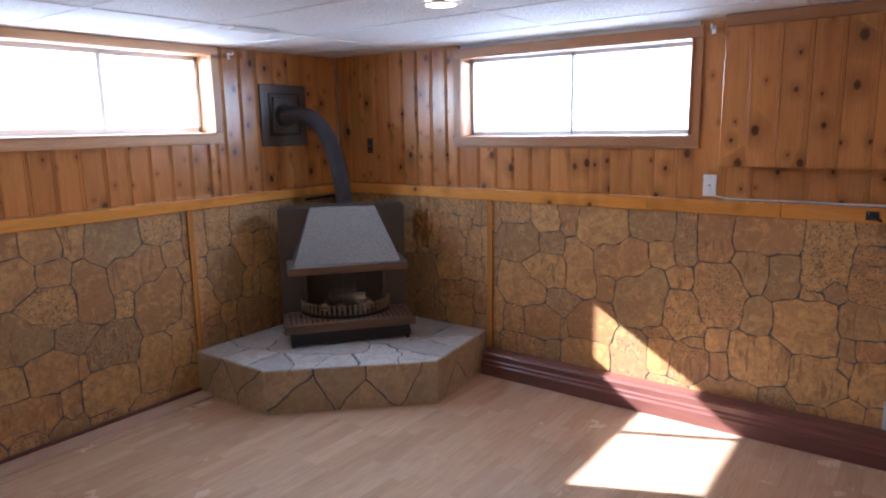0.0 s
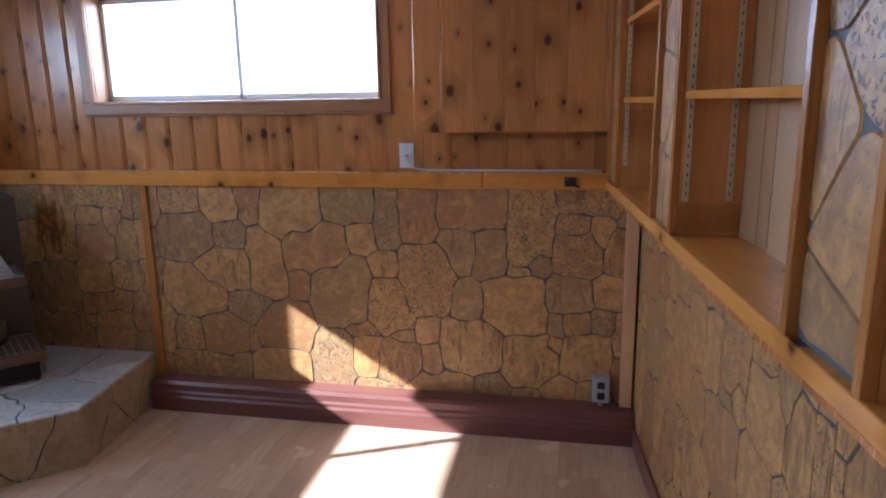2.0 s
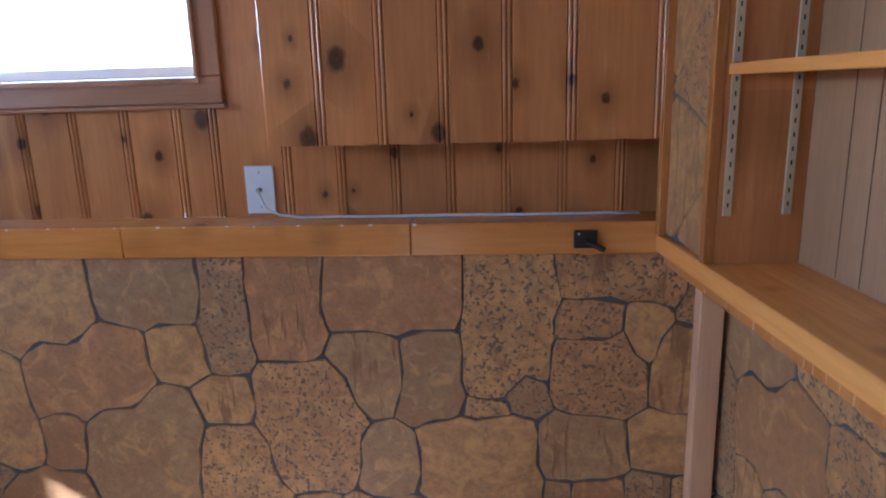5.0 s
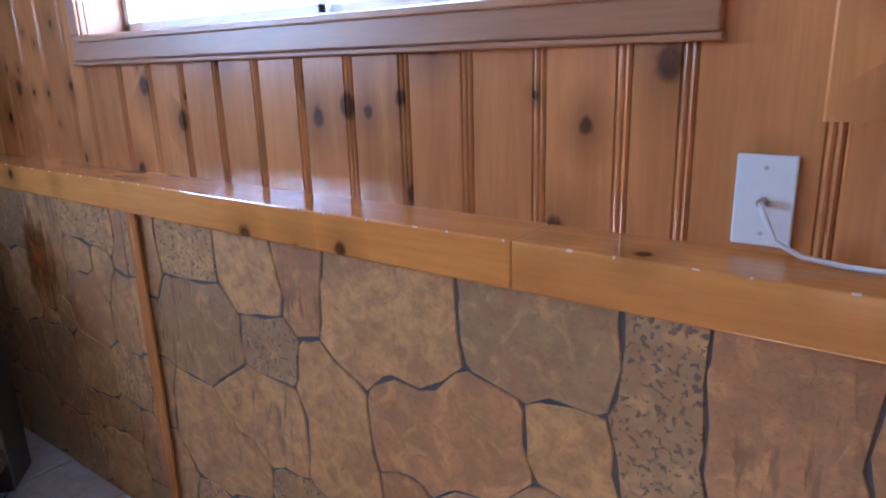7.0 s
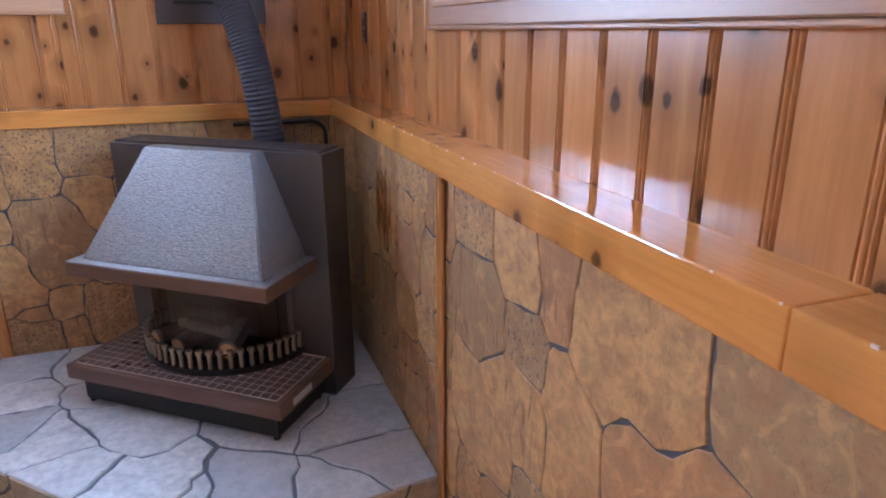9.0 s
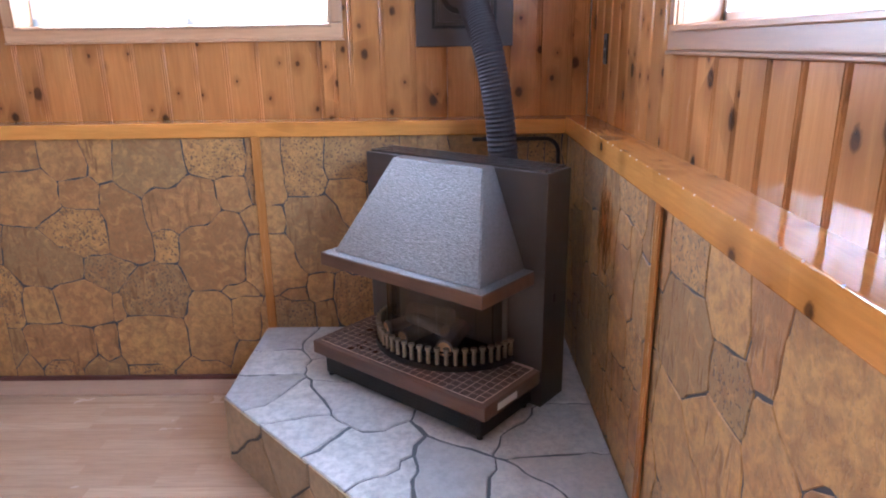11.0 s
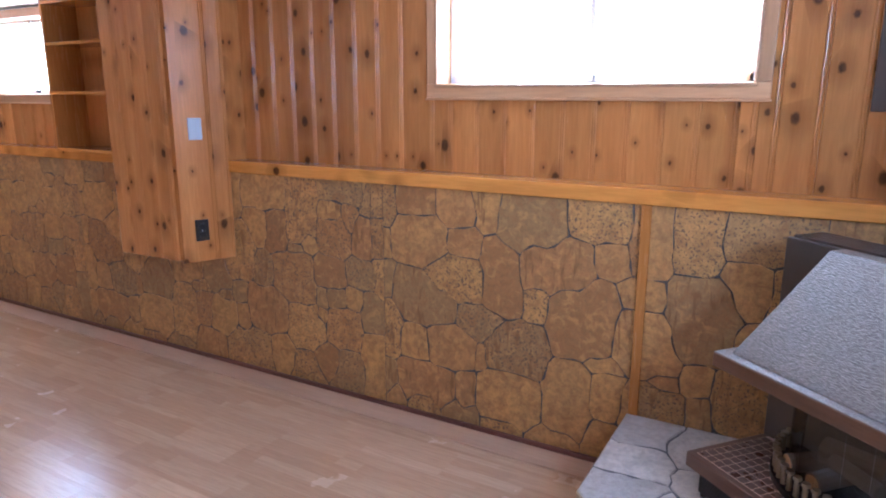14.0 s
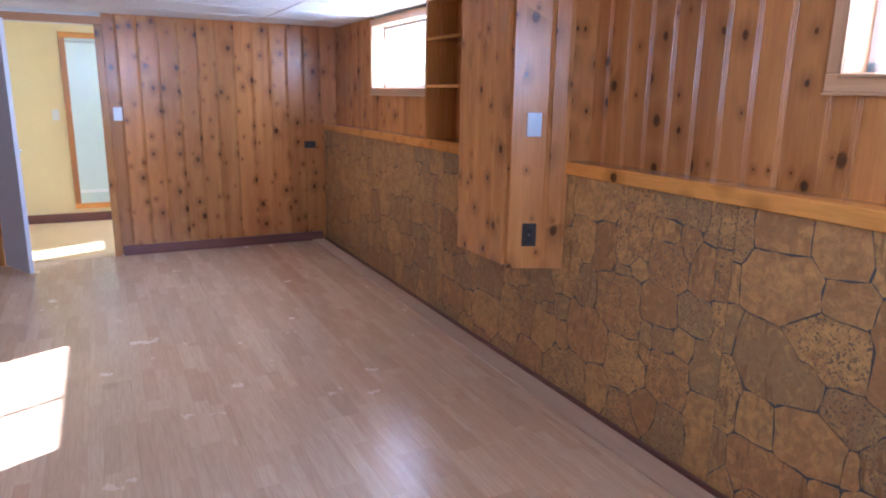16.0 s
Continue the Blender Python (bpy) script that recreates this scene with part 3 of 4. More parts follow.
# a rusty run-down stain on the panel behind the stove
def stain_material():
    m, nt, b = shader("rust_stain", 0.5)
    b.inputs["Base Color"].default_value = (0.50, 0.19, 0.038, 1)
    tc = nt.nodes.new("ShaderNodeTexCoord")
    sep = nt.nodes.new("ShaderNodeSeparateXYZ")
    nt.links.new(tc.outputs["Object"], sep.inputs[0])
    wide = math_node(nt, "ABSOLUTE", math_node(nt, "DIVIDE", sep.outputs[0], 0.20))
    tall = math_node(nt, "ABSOLUTE", math_node(nt, "DIVIDE", sep.outputs[2], 0.28))
    round_off = math_node(nt, "MULTIPLY", math_node(nt, "ADD", math_node(nt, "POWER", wide, 2.0), math_node(nt, "POWER", tall, 2.0)), 1.25)
    mapped = nt.nodes.new("ShaderNodeMapping")
    mapped.inputs["Scale"].default_value = (1, 1, 0.35)
    nt.links.new(tc.outputs["Object"], mapped.inputs[0])
    ragged = math_node(nt, "MULTIPLY_ADD", noise_tex(nt, mapped.outputs[0], 26, 5, 0.65), 1.3, round_off)
    nt.links.new(ramp(nt, ragged, [(0.45, (0.8,) * 3), (1.4, (0.0,) * 3)]), b.inputs["Alpha"])
    return m


stain = part("rust_stain", boxed(-0.20, 0.20, 0, 0.0004, -0.28, 0.20), stain_material(), wall_north, "rusty brown run-down stain")
stain.location = (-2.52, 3.6995, 0.92)

# ---- trims ----


def trim(name, bm, material, label, category="trim"):
    return thing(name, bm, material, label, category, kind="structure")


def ledge_y(y0, y1, cut):
    box_a = thing("ledge_west", None, None, "varnished orange pine ledge along the stone panels", "ledge", kind="structure")
    for a, b in zip([y0, *cut], [*cut, y1]):
        part("ledge_board", boxed(WEST_WOOD - 0.005, -3.24, a + 0.0005, b - 0.0005, LEDGE_LOW, 1.191, bevel=0.003), LEDGE, box_a)


ledge_y(0.155, 3.82, [])
ledge_y(-3.865, -0.45, [])
ledge_n = thing("ledge_north", None, None, "varnished orange pine ledge with butt joints and worn corners", "ledge", kind="structure")
for a, b in ((-3.24, -0.935), (-0.935, -0.27), (-0.27, 0.30)):
    part("ledge_board", boxed(a + 0.0006, b - 0.0006, 3.685, NORTH_WOOD + 0.005, LEDGE_LOW, LEDGE_TOP, bevel=0.003), LEDGE_X, ledge_n)
chips = bmesh.new()
for k in range(34):
    x = -3.1 + 2.9 * ((k * 0.618) % 1.0)
    w, h = 0.003 + 0.006 * ((k * 0.37) % 1.0), 0.0015 + 0.0025 * ((k * 0.71) % 1.0)
    box(chips, x, x + w, 3.6846, 3.6846 + 0.8 * h, LEDGE_TOP - h, LEDGE_TOP + 0.0003, bevel=0.0004)
tagged(part("chip", chips, plain("bare_wood_chip", (0.72, 0.60, 0.45), 0.7), ledge_n, "pale chipped spots along the worn front edge"), kind="stuff")
trim("trim_west", boxed(-3.2515, -3.243, 2.367, 2.405, 0.263, LEDGE_LOW, bevel=0.002), TRIM_Z, "orange pine strip over a panel joint")
trim("trim_north", boxed(-1.975, -1.935, 3.688, 3.6965, 0.15, LEDGE_LOW, bevel=0.002), TRIM_Z, "orange pine strip over a panel joint")
# the strip's paler wood puts bounced sunlight and gloss into its colour
trim("corner_post", boxed(0.352, 0.404, 3.655, 3.699, 0.151, 1.104, bevel=0.003), PALE_Z, "pine corner strip beside the stone panels, bounced light in its pale colour")
base = bmesh.new()
prism(base, [(3.702, 0), (3.578, 0), (3.578, 0.07), (3.586, 0.082), (3.586, 0.095), (3.594, 0.105), (3.594, 0.135), (3.606, 0.15), (3.702, 0.15)], -1.955, 0.41)
for v in base.verts:
    v.co = (v.co.z, v.co.x, v.co.y)
trim("baseboard_north", base, REDWOOD, "deep moulded red-brown wooden base along the floor", "baseboard")
thing("baseboard_east", boxed(-3.56, 3.86, 0.402, 0.4145, 0, 0.085, bevel=0.003), REDWOOD, "red-brown stained baseboard", "baseboard", TURN_E, kind="structure")
trim("baseboard_west", boxed(-3.252, -3.232, -3.84, 2.36, 0, 0.028, bevel=0.004), REDWOOD_Y, "thin red-brown quarter-round along the stone panels", "baseboard")
trim("floor_edging", boxed(-3.229, -3.098, -0.12, 2.355, 0, 0.012, bevel=0.002), EDGING, "pale loose wooden strip on the floor along the wall")
trim("floor_edging", boxed(-3.229, -3.098, -3.84, -0.122, 0, 0.012, bevel=0.002), EDGING, "pale loose wooden strip on the floor along the wall")
trim("baseboard_south", boxed(-3.22, -1.34, SOUTH + 0.001, SOUTH + 0.016, 0, 0.09, bevel=0.003), REDWOOD, "dark red-brown baseboard", "baseboard")

# ---- ceiling ----
def ceiling_mesh():
    bm = bmesh.new()
    xs, ys = [-3.45] + [-2.61 + 1.2 * k for k in range(4)] + [1.3], [-4.0] + [2.80 + 0.61 * k for k in range(-11, 2)] + [3.9]
    for xa, xb in zip(xs, xs[1:]):
        for ya, yb in zip(ys, ys[1:]):
            box(bm, xa + 0.006, xb - 0.006, ya + 0.006, yb - 0.006, TOP + 0.002, TOP + 0.02)
    box(bm, -3.5, 1.3, -4.1, 4.0, TOP + 0.016, TOP + 0.1)
    for x in xs[1:-1]:
        box(bm, x - 0.011, x + 0.011, -3.9, 3.82, TOP - 0.002, TOP + 0.012)
    for y in ys[1:-1]:
        box(bm, -3.42, 1.25, y - 0.010, y + 0.010, TOP - 0.001, TOP + 0.010)
    return bm


ceiling = thing("ceiling", ceiling_mesh(), TILE, "white textured drop-ceiling tiles in a thin grid", "ceiling", kind="structure")

# ---- floor boards ----
plank_cache = {}


def planks():
    w, long = 0.195, 1.285
    k = 0
    x = -3.42
    while x < 1.0:
        y = -3.86 - (k * 0.43) % long
        while y < 3.71:
            a, b, xr = max(y, -3.86), min(y + long, 3.71), min(x + w, 1.0)
            if b - a > 0.03 and xr - x > 0.02:
                key = (round(b - a, 3), round(xr - x, 3))
                if key not in plank_cache:
                    bm = boxed(0, xr - x - 0.0002, 0, b - a - 0.0002, -0.011, 0.0)
                    bmesh.ops.bevel(bm, geom=[e for e in bm.edges if all(v.co.z > -0.001 for v in e.verts)], offset=0.0003, segments=1, affect="EDGES")
                    plank_cache[key] = mesh_of("plank", bm, LAMINATE)
                piece("plank", plank_cache[key], floor, x, a, 0)
            y += long
        x += w
        k += 1


# ---- windows ----


def window(name, m, hole, casing_wide, casing_h, casing_v, frame_material, depth, mull, label, sash=0.035):
    """A two-pane slider in local x, z; m turns it into its wall. The room lies towards -y; depth: where the glass stands."""
    x0, x1, z0, z1 = hole
    top = thing(name, None, None, label, "window", m, kind="structure")
    c, face = casing_wide, depth[0]
    part("casing_sill", boxed(x0 - c, x1 + c, face - 0.016, face + 0.002, z0 - c, z0, bevel=0.004), casing_h, top)
    part("casing_head", boxed(x0 - c, x1 + c, face - 0.016, face + 0.002, z1, min(z1 + c, TOP - 0.002), bevel=0.004), casing_h, top)
    for a, b in ((x0 - c, x0), (x1, x1 + c)):
        part("casing_side", boxed(a, b, face - 0.0155, face + 0.002, z0 + 0.0005, z1 - 0.0005, bevel=0.004), casing_v, top)
    rim = bmesh.new()
    box(rim, x0 - 0.014, x1 + 0.014, face - 0.024, face - 0.0165, z0 - 0.016, z0 - 0.002, bevel=0.003)
    box(rim, x0 - 0.014, x0 - 0.002, face - 0.024, face - 0.0165, z0 - 0.001, z1 - 0.001, bevel=0.003)
    box(rim, x1 + 0.002, x1 + 0.014, face - 0.024, face - 0.0165, z0 - 0.001, z1 - 0.001, bevel=0.003)
    part("inner_moulding", rim, casing_h, top)
    part("outer_moulding", boxed(x0 - c - 0.004, x1 + c + 0.004, face - 0.020, face + 0.002, z0 - c - 0.010, z0 - c - 0.0005, bevel=0.003), casing_h, top)
    part("jamb_sill", boxed(x0, x1, face, depth[1] + 0.05, z0 - 0.012, z0 + 0.002), casing_h, top)
    part("jamb_head", boxed(x0, x1, face, depth[1] + 0.05, z1 - 0.002, z1 + 0.012), casing_h, top)
    for a, b in ((x0 - 0.012, x0 + 0.002), (x1 - 0.002, x1 + 0.012)):
        part("jamb_side", boxed(a, b, face, depth[1] + 0.05, z0, z1), casing_v, top)
    g = depth[1]
    for k, (a, b) in enumerate(((x0 + 0.003, mull + sash * 0.35), (mull - sash * 0.35, x1 - 0.003))):
        y = g + 0.02 * k
        bm = bmesh.new()
        box(bm, a, b, y, y + 0.018, z0 + 0.003, z0 + sash, bevel=0.002)
        box(bm, a, b, y, y + 0.018, z1 - sash * 0.8, z1 - 0.003, bevel=0.002)
        box(bm, a, a + sash * 0.7, y, y + 0.018, z0 + 0.003, z1 - 0.003, bevel=0.002)
        box(bm, b - sash * 0.7, b, y, y + 0.018, z0 + 0.003, z1 - 0.003, bevel=0.002)
        sash_part = part("sash", bm, frame_material, top)
        pane = part("pane", boxed(a + 0.01, b - 0.01, y + 0.007, y + 0.011, z0 + 0.01, z1 - 0.01), GLASS, sash_part)
        pane.visible_shadow = False
    return top


window("window_1", TURN_W, W1, 0.06, PALE_X, PALE_Z, VINYL, (3.39, 3.49), 2.06, "white two-pane slider window with pale wooden casing", 0.038)
window("window_2", TURN_N, W2, 0.062, CASING_X, CASING_Z, VINYL, (3.80, 3.90), -1.495, "aluminium slider window with brown wooden casing", 0.03)
window("window_3", TURN_W, W3, 0.055, PALE_X, PALE_Z, VINYL, (3.39, 3.49), -1.98, "white two-pane slider window with pale wooden casing", 0.03)

# ---- boxed-in cupboard under the ceiling, at the end of the north wall ----
SOF = (-0.570, 0.262, 3.672, 1.377)
soffit = thing("wall_cupboard", boxed(SOF[0], SOF[1] + 0.01, SOF[2] + 0.018, NORTH_WOOD + 0.01, SOF[3] + 0.004, TOP - 0.002), PINE,
               "knotty pine boxed-in cupboard below the ceiling", "cupboard")
for k in range(6):
    w = 0.131 if k < 5 else SOF[1] - SOF[0] - 0.655
    board(soffit, SOF[0] + 0.131 * k, w, SOF[2] + 0.018, SOF[3], TOP - 0.06, PINE)
part("edge_strip", boxed(SOF[1] - 0.024, SOF[1], SOF[2] + 0.001, SOF[2] + 0.017, SOF[3], TOP - 0.06), TRIM_Z, soffit)
part("top_rail", boxed(SOF[0], SOF[1], SOF[2] - 0.004, SOF[2] + 0.017, TOP - 0.058, TOP - 0.003, bevel=0.003), CASING_X, soffit)

# ---- built-in shelves in the east partition (local x runs towards -y) ----
shelf_wall = thing("built_in_bookcase", boxed(-3.69, 1.6, 0.432, 0.644, 1.1352, TOP - 0.004), PANELING,
                   "built-in pine bookcase framed with stone panels, empty shelves", "bookcase", TURN_E)
FRONT, BACK = EAST_FACE, 0.432
BAYS = [(-3.43, -2.76), (-2.50, -1.775), (-1.54, -0.8), (-0.57, 0.2)]
EDGES = [-3.69] + [v for b in BAYS for v in b] + [1.6]
part("bottom_board", boxed(-3.69, 1.6, FRONT - 0.012, BACK + 0.0, 1.135, 1.172, bevel=0.003), LEDGE_X, shelf_wall, "orange pine bottom board")
part("underside", boxed(-3.69, 1.6, FRONT + 0.01, 0.64, 1.105, 1.1345), TRIM_Z, shelf_wall)
for k in range(0, len(EDGES), 2):
    a, b = EDGES[k], EDGES[k + 1]
    part("stone_pier", boxed(a, b, FRONT + 0.006, BACK, 1.1725, TOP - 0.003), JOINT_GREY, shelf_wall, "stone-faced pier between the bays")
    bed = [(a + 0.02, 1.175), (b - 0.02, 1.175), (b - 0.02, TOP - 0.004), (a + 0.02, TOP - 0.004)]
    seeds, row = [], 1.26
    while row < 2.1:
        n = max(2, round((b - a) / 0.15))
        for j in range(n):
            seeds.append((a + (b - a) * (j + 0.5) / n + 0.05 * math.sin(row * 37 + j * 5 + k), row + 0.09 * math.sin(row * 91 + j * 2.3 + k)))
        row += 0.27
    for poly in cells(seeds, bed, 0.004):
        me, mx, mz = stone_mesh(wavy(rounded(poly, 0.014), 0.014, lambda u, v: 1.0 if a + 0.035 < u < b - 0.035 else 0.0), 0.0035)
        piece("stone", me, shelf_wall, mx, FRONT + 0.006, mz)
    for x in (a, b - 0.02):
        part("edge_strip", boxed(x, x + 0.02, FRONT - 0.014, FRONT + 0.0055, 1.1735, TOP - 0.005, bevel=0.002), TRIM_Z, shelf_wall)
for n, (a, b) in enumerate(BAYS):
    for x in (a, b):
        s = 1 if x == a else -1
        part("side_board", boxed(min(x - s * 0.003, x + s * 0.001), max(x - s * 0.003, x + s * 0.001), FRONT + 0.0058, BACK - 0.001, 1.173, TOP - 0.004), PINE, shelf_wall)
        for y in (FRONT + 0.014, FRONT + 0.118):
            bm = boxed(min(x + s * 0.0012, x + s * 0.0055), max(x + s * 0.0012, x + s * 0.0055), y, y + 0.014, 1.26, TOP - 0.02)
            strip = part("shelf_standard", bm, STANDARD, shelf_wall, "slotted metal shelf standard")
            slots = bmesh.new()
            for j in range(34):
                z = 1.275 + 0.0235 * j
                box(slots, min(x + s * 0.0055, x + s * 0.0059), max(x + s * 0.0055, x + s * 0.0059), y + 0.0055, y + 0.0085, z, z + 0.008)
            tagged(part("slot", slots, BLACK, strip), kind="stuff")
    for z in ((1.506, 1.786) if n == 0 else (1.518, 1.80)):
        part("shelf_board", boxed(a + 0.007, b - 0.007, FRONT + 0.006, BACK - 0.004, z - 0.009, z + 0.01, bevel=0.002), LEDGE_X, shelf_wall, "pine shelf board")
    for j in range(1, 7):
        x = a + (b - a) * j / 7 + 0.02 * math.sin(j * 2.3)
        part("groove", boxed(x - 0.001, x + 0.001, BACK - 0.0008, BACK - 0.0002, 1.174, TOP - 0.005), BROWN_EDGE, shelf_wall)

# ---- boxed pine column on the west wall ----
COL_LOW = 0.672
column = thing("boxed_column", prism(bmesh.new(), [(-3.405, -0.435), (-2.99, -0.435), (-2.998, 0.036), (-3.25, 0.145), (-3.405, 0.145)], COL_LOW + 0.003, TOP - 0.002), PINE,
               "boxed-in knotty pine column with slanted side", "column")


def facing(parent, a, b, widths, z0, z1, material):
    """Boards over the upright plane from a to b, both on plan, seen from the right-hand side of the way from a to b."""
    ang = math.atan2(b[1] - a[1], b[0] - a[0])
    at = 0.0
    for w in widths:
        ob = board(parent, a[0] + math.cos(ang) * at, w, a[1] + math.sin(ang) * at, z0, z1, material)
        ob.rotation_euler = (0, 0, ang)
        at += w


facing(column, (-2.988, -0.435), (-2.999, 0.02), (0.113, 0.113, 0.113, 0.114), COL_LOW, TOP - 0.003, PINE)
facing(column, (-2.996, 0.040), (-3.255, 0.152), (0.19, 0.092), COL_LOW - 0.012, TOP - 0.003, PINE)

# ---- open bookcase beside the column ----
case = thing("open_bookcase", None, None, "small open pine bookcase standing on the ledge", "bookcase")
for y in (-1.27, -0.50):
    part("side_panel", boxed(-3.385, -3.16, y, y + 0.02, 1.1915, TOP - 0.003), TRIM_Z, case)
part("back_panel", boxed(-3.388, -3.38, -1.25, -0.50, 1.1915, TOP - 0.003), PINE, case)
for z in (1.191, 1.535, 1.825, 2.065):
    part("shelf_board", boxed(-3.379, -3.158, -1.2495, -0.5005, z + 0.001, z + 0.02, bevel=0.002), LEDGE, case)

# ---- hearth ----
HEARTH = [(-3.252, 2.362), (-2.62, 2.364), (-1.912, 3.038), (-1.995, 3.698), (-3.252, 3.698)]
HEARTH_Z = 0.262
hearth = thing("corner_hearth", prism(bmesh.new(), [(x, y) for x, y in HEARTH], 0, HEARTH_Z - 0.004), JOINT_GREY,
               "raised corner hearth clad in pale crazy-paved flagstones", "hearth")
tops = [(-3.13, 2.46), (-2.9, 2.45), (-2.68, 2.45), (-2.55, 2.62), (-3.1, 2.7), (-2.9, 2.8), (-2.36, 2.66), (-2.62, 2.85), (-2.2, 2.86),
        (-2.03, 3.02), (-2.05, 3.2), (-2.02, 3.42), (-2.12, 3.57), (-2.35, 3.55), (-2.5, 3.35), (-2.8, 3.2), (-2.75, 3.55), (-3.1, 3.1), (-3.1, 3.5)]


def rim_free(x, y):
    near = 9.0
    for (ax, ay), (bx, by) in zip(HEARTH, HEARTH[1:] + HEARTH[:1]):
        far = math.hypot(bx - ax, by - ay)
        near = min(near, abs((bx - ax) * (ay - y) - (ax - x) * (by - ay)) / far)
    return min(1.0, near / 0.05)


for poly in cells(tops, HEARTH, 0.009):
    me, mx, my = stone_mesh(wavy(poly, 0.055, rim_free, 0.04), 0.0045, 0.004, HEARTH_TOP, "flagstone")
    ob = piece("flagstone", me, hearth, mx, my, HEARTH_Z - 0.004)
    ob.rotation_euler = (radians(-90), 0, 0)
for n, (a, b) in enumerate(zip(HEARTH[:3], HEARTH[1:4])):
    long, ang = math.hypot(b[0] - a[0], b[1] - a[1]), math.atan2(b[1] - a[1], b[0] - a[0])
    count = max(2, round(long / 0.17))
    seeds = [(long * (k + 0.5) / count + 0.03 * math.sin(k * 4 + n), 0.19 - 0.125 * (k % 2) + 0.03 * math.sin(k * 7 + n * 2)) for k in range(count)]
    bed = [(0, 0.0), (long, 0.0), (long, HEARTH_Z - 0.005), (0, HEARTH_Z - 0.005)]
    for poly in cells(seeds, bed, 0.009):
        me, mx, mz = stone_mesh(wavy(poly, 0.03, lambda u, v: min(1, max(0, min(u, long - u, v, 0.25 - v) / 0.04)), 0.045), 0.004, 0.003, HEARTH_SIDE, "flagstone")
        ob = piece("flagstone", me, hearth, a[0] + math.cos(ang) * mx, a[1] + math.sin(ang) * mx, mz)
        ob.rotation_euler = (0, 0, ang)

# ---- stove (local x to its right, y towards the corner, z from the hearth) ----
STOVE = Matrix(((0.633, -0.774, 0, -2.550), (0.774, 0.633, 0, 3.005), (0, 0, 1, HEARTH_Z + 0.0015), (0, 0, 0, 1)))
stove = thing("fireplace_stove", None, None, "free-standing gas fireplace with hammered hood, glass front and tiled base", "fireplace", STOVE)
part("plinth", boxed(-0.375, 0.375, 0.0, 0.30, 0.012, 0.10, bevel=0.003), BLACK, stove, "black perforated metal plinth")
for x in (-0.36, 0.36):
    for y in (0.012, 0.27):
        part("foot", rod(bmesh.new(), (x, y, 0), (x, y, 0.02), 0.011), BLACK, stove)
mesh_front = bmesh.new()
for i in range(62):
    for j in range(5):
        x, z = -0.36 + 0.0116 * i + 0.0058 * (j % 2), 0.028 + 0.013 * j
        box(mesh_front, x, x + 0.005, -0.0012, 0.001, z, z + 0.006)
tagged(part("perforation", mesh_front, DARK_PLATE, stove), kind="stuff")
slab = part("base_slab", boxed(-0.41, 0.41, -0.03, 0.295, 0.095, 0.146, bevel=0.004), BROWN_EDGE, stove, "wood-grained brown edge of the tiled base")
grout = part("grout", boxed(-0.385, 0.385, -0.008, 0.294, 0.1462, 0.1475), plain("pale_grout", (0.62, 0.47, 0.38), 0.8), stove)
TILE_BROWN = plain("brown_glazed_tile", (0.085, 0.045, 0.033), 0.3, 0, 0.12, 20)
tile_mesh = mesh_of("tile", boxed(-0.0142, 0.0142, -0.0142, 0.0142, 0, 0.0012, bevel=0.0005), TILE_BROWN)
for i in range(24):
    for j in range(9):
        x, y = -0.368 + 0.032 * i, 0.008 + 0.032 * j
        if x > 0.386 or math.hypot(x / 0.31, (y - 0.31) / 0.285) < 0.93:
            continue
        piece("tile", tile_mesh, stove, x, y, 0.1476)
part("back_panel", boxed(-0.412, 0.412, 0.30, 0.45, 0.0, 0.833, bevel=0.003), BACK_PAINT, stove, "brown-black enamelled back box")
louvres = bmesh.new()
for k in range(7):
    box(louvres, -0.395, 0.395, 0.312 + 0.019 * k, 0.322 + 0.019 * k, 0.833, 0.842)
part("louvres", louvres, BACK_PAINT, stove, "louvred top of the back box")
part("rating_label", boxed(0.4102, 0.4112, 0.04, 0.15, 0.108, 0.132), plain("silver_label", (0.55, 0.50, 0.44), 0.4, 0.3), slab, "worn silver rating label")
part("side_slot", boxed(0.4121, 0.4135, 0.36, 0.372, 0.38, 0.41), BLACK, stove)


def half_disc(r, d, z0, z1, depth=0.0):
    pts = [(r * math.cos(a), 0.31 - d * math.sin(a)) for a in (math.pi * k / 28 for k in range(29))]
    return prism(bmesh.new(), pts[::-1], z0, z1)


part("burner_tray", half_disc(0.30, 0.275, 0.1478, 0.168), BLACK, stove, "black curved burner tray")
part("burner_lip", half_disc(0.27, 0.245, 0.1682, 0.182), BLACK, stove)
rail = bmesh.new()
tube(rail, [((0.285 * math.cos(a), 0.31 - 0.26 * math.sin(a), 0.214), (-math.sin(a), -math.cos(a), 0), 0.0035) for a in (math.pi * k / 32 for k in range(33))], 8)
part("fender_rail", rail, BLACK, stove)
post = bmesh.new()
tube(post, [((0, 0, 0), (0, 0, 1), 0.0075), ((0, 0, 0.05), (0, 0, 1), 0.0075), ((0, 0, 0.053), (0, 0, 1), 0.0115), ((0, 0, 0.062), (0, 0, 1), 0.0115)], 10)
post_mesh = mesh_of("fender_post", post, BRASS)
for k in range(27):
    a = math.pi * (k + 0.5) / 27
    piece("fender_post", post_mesh, stove, 0.286 * math.cos(a), 0.31 - 0.262 * math.sin(a), 0.169)
pane_w = 0.07
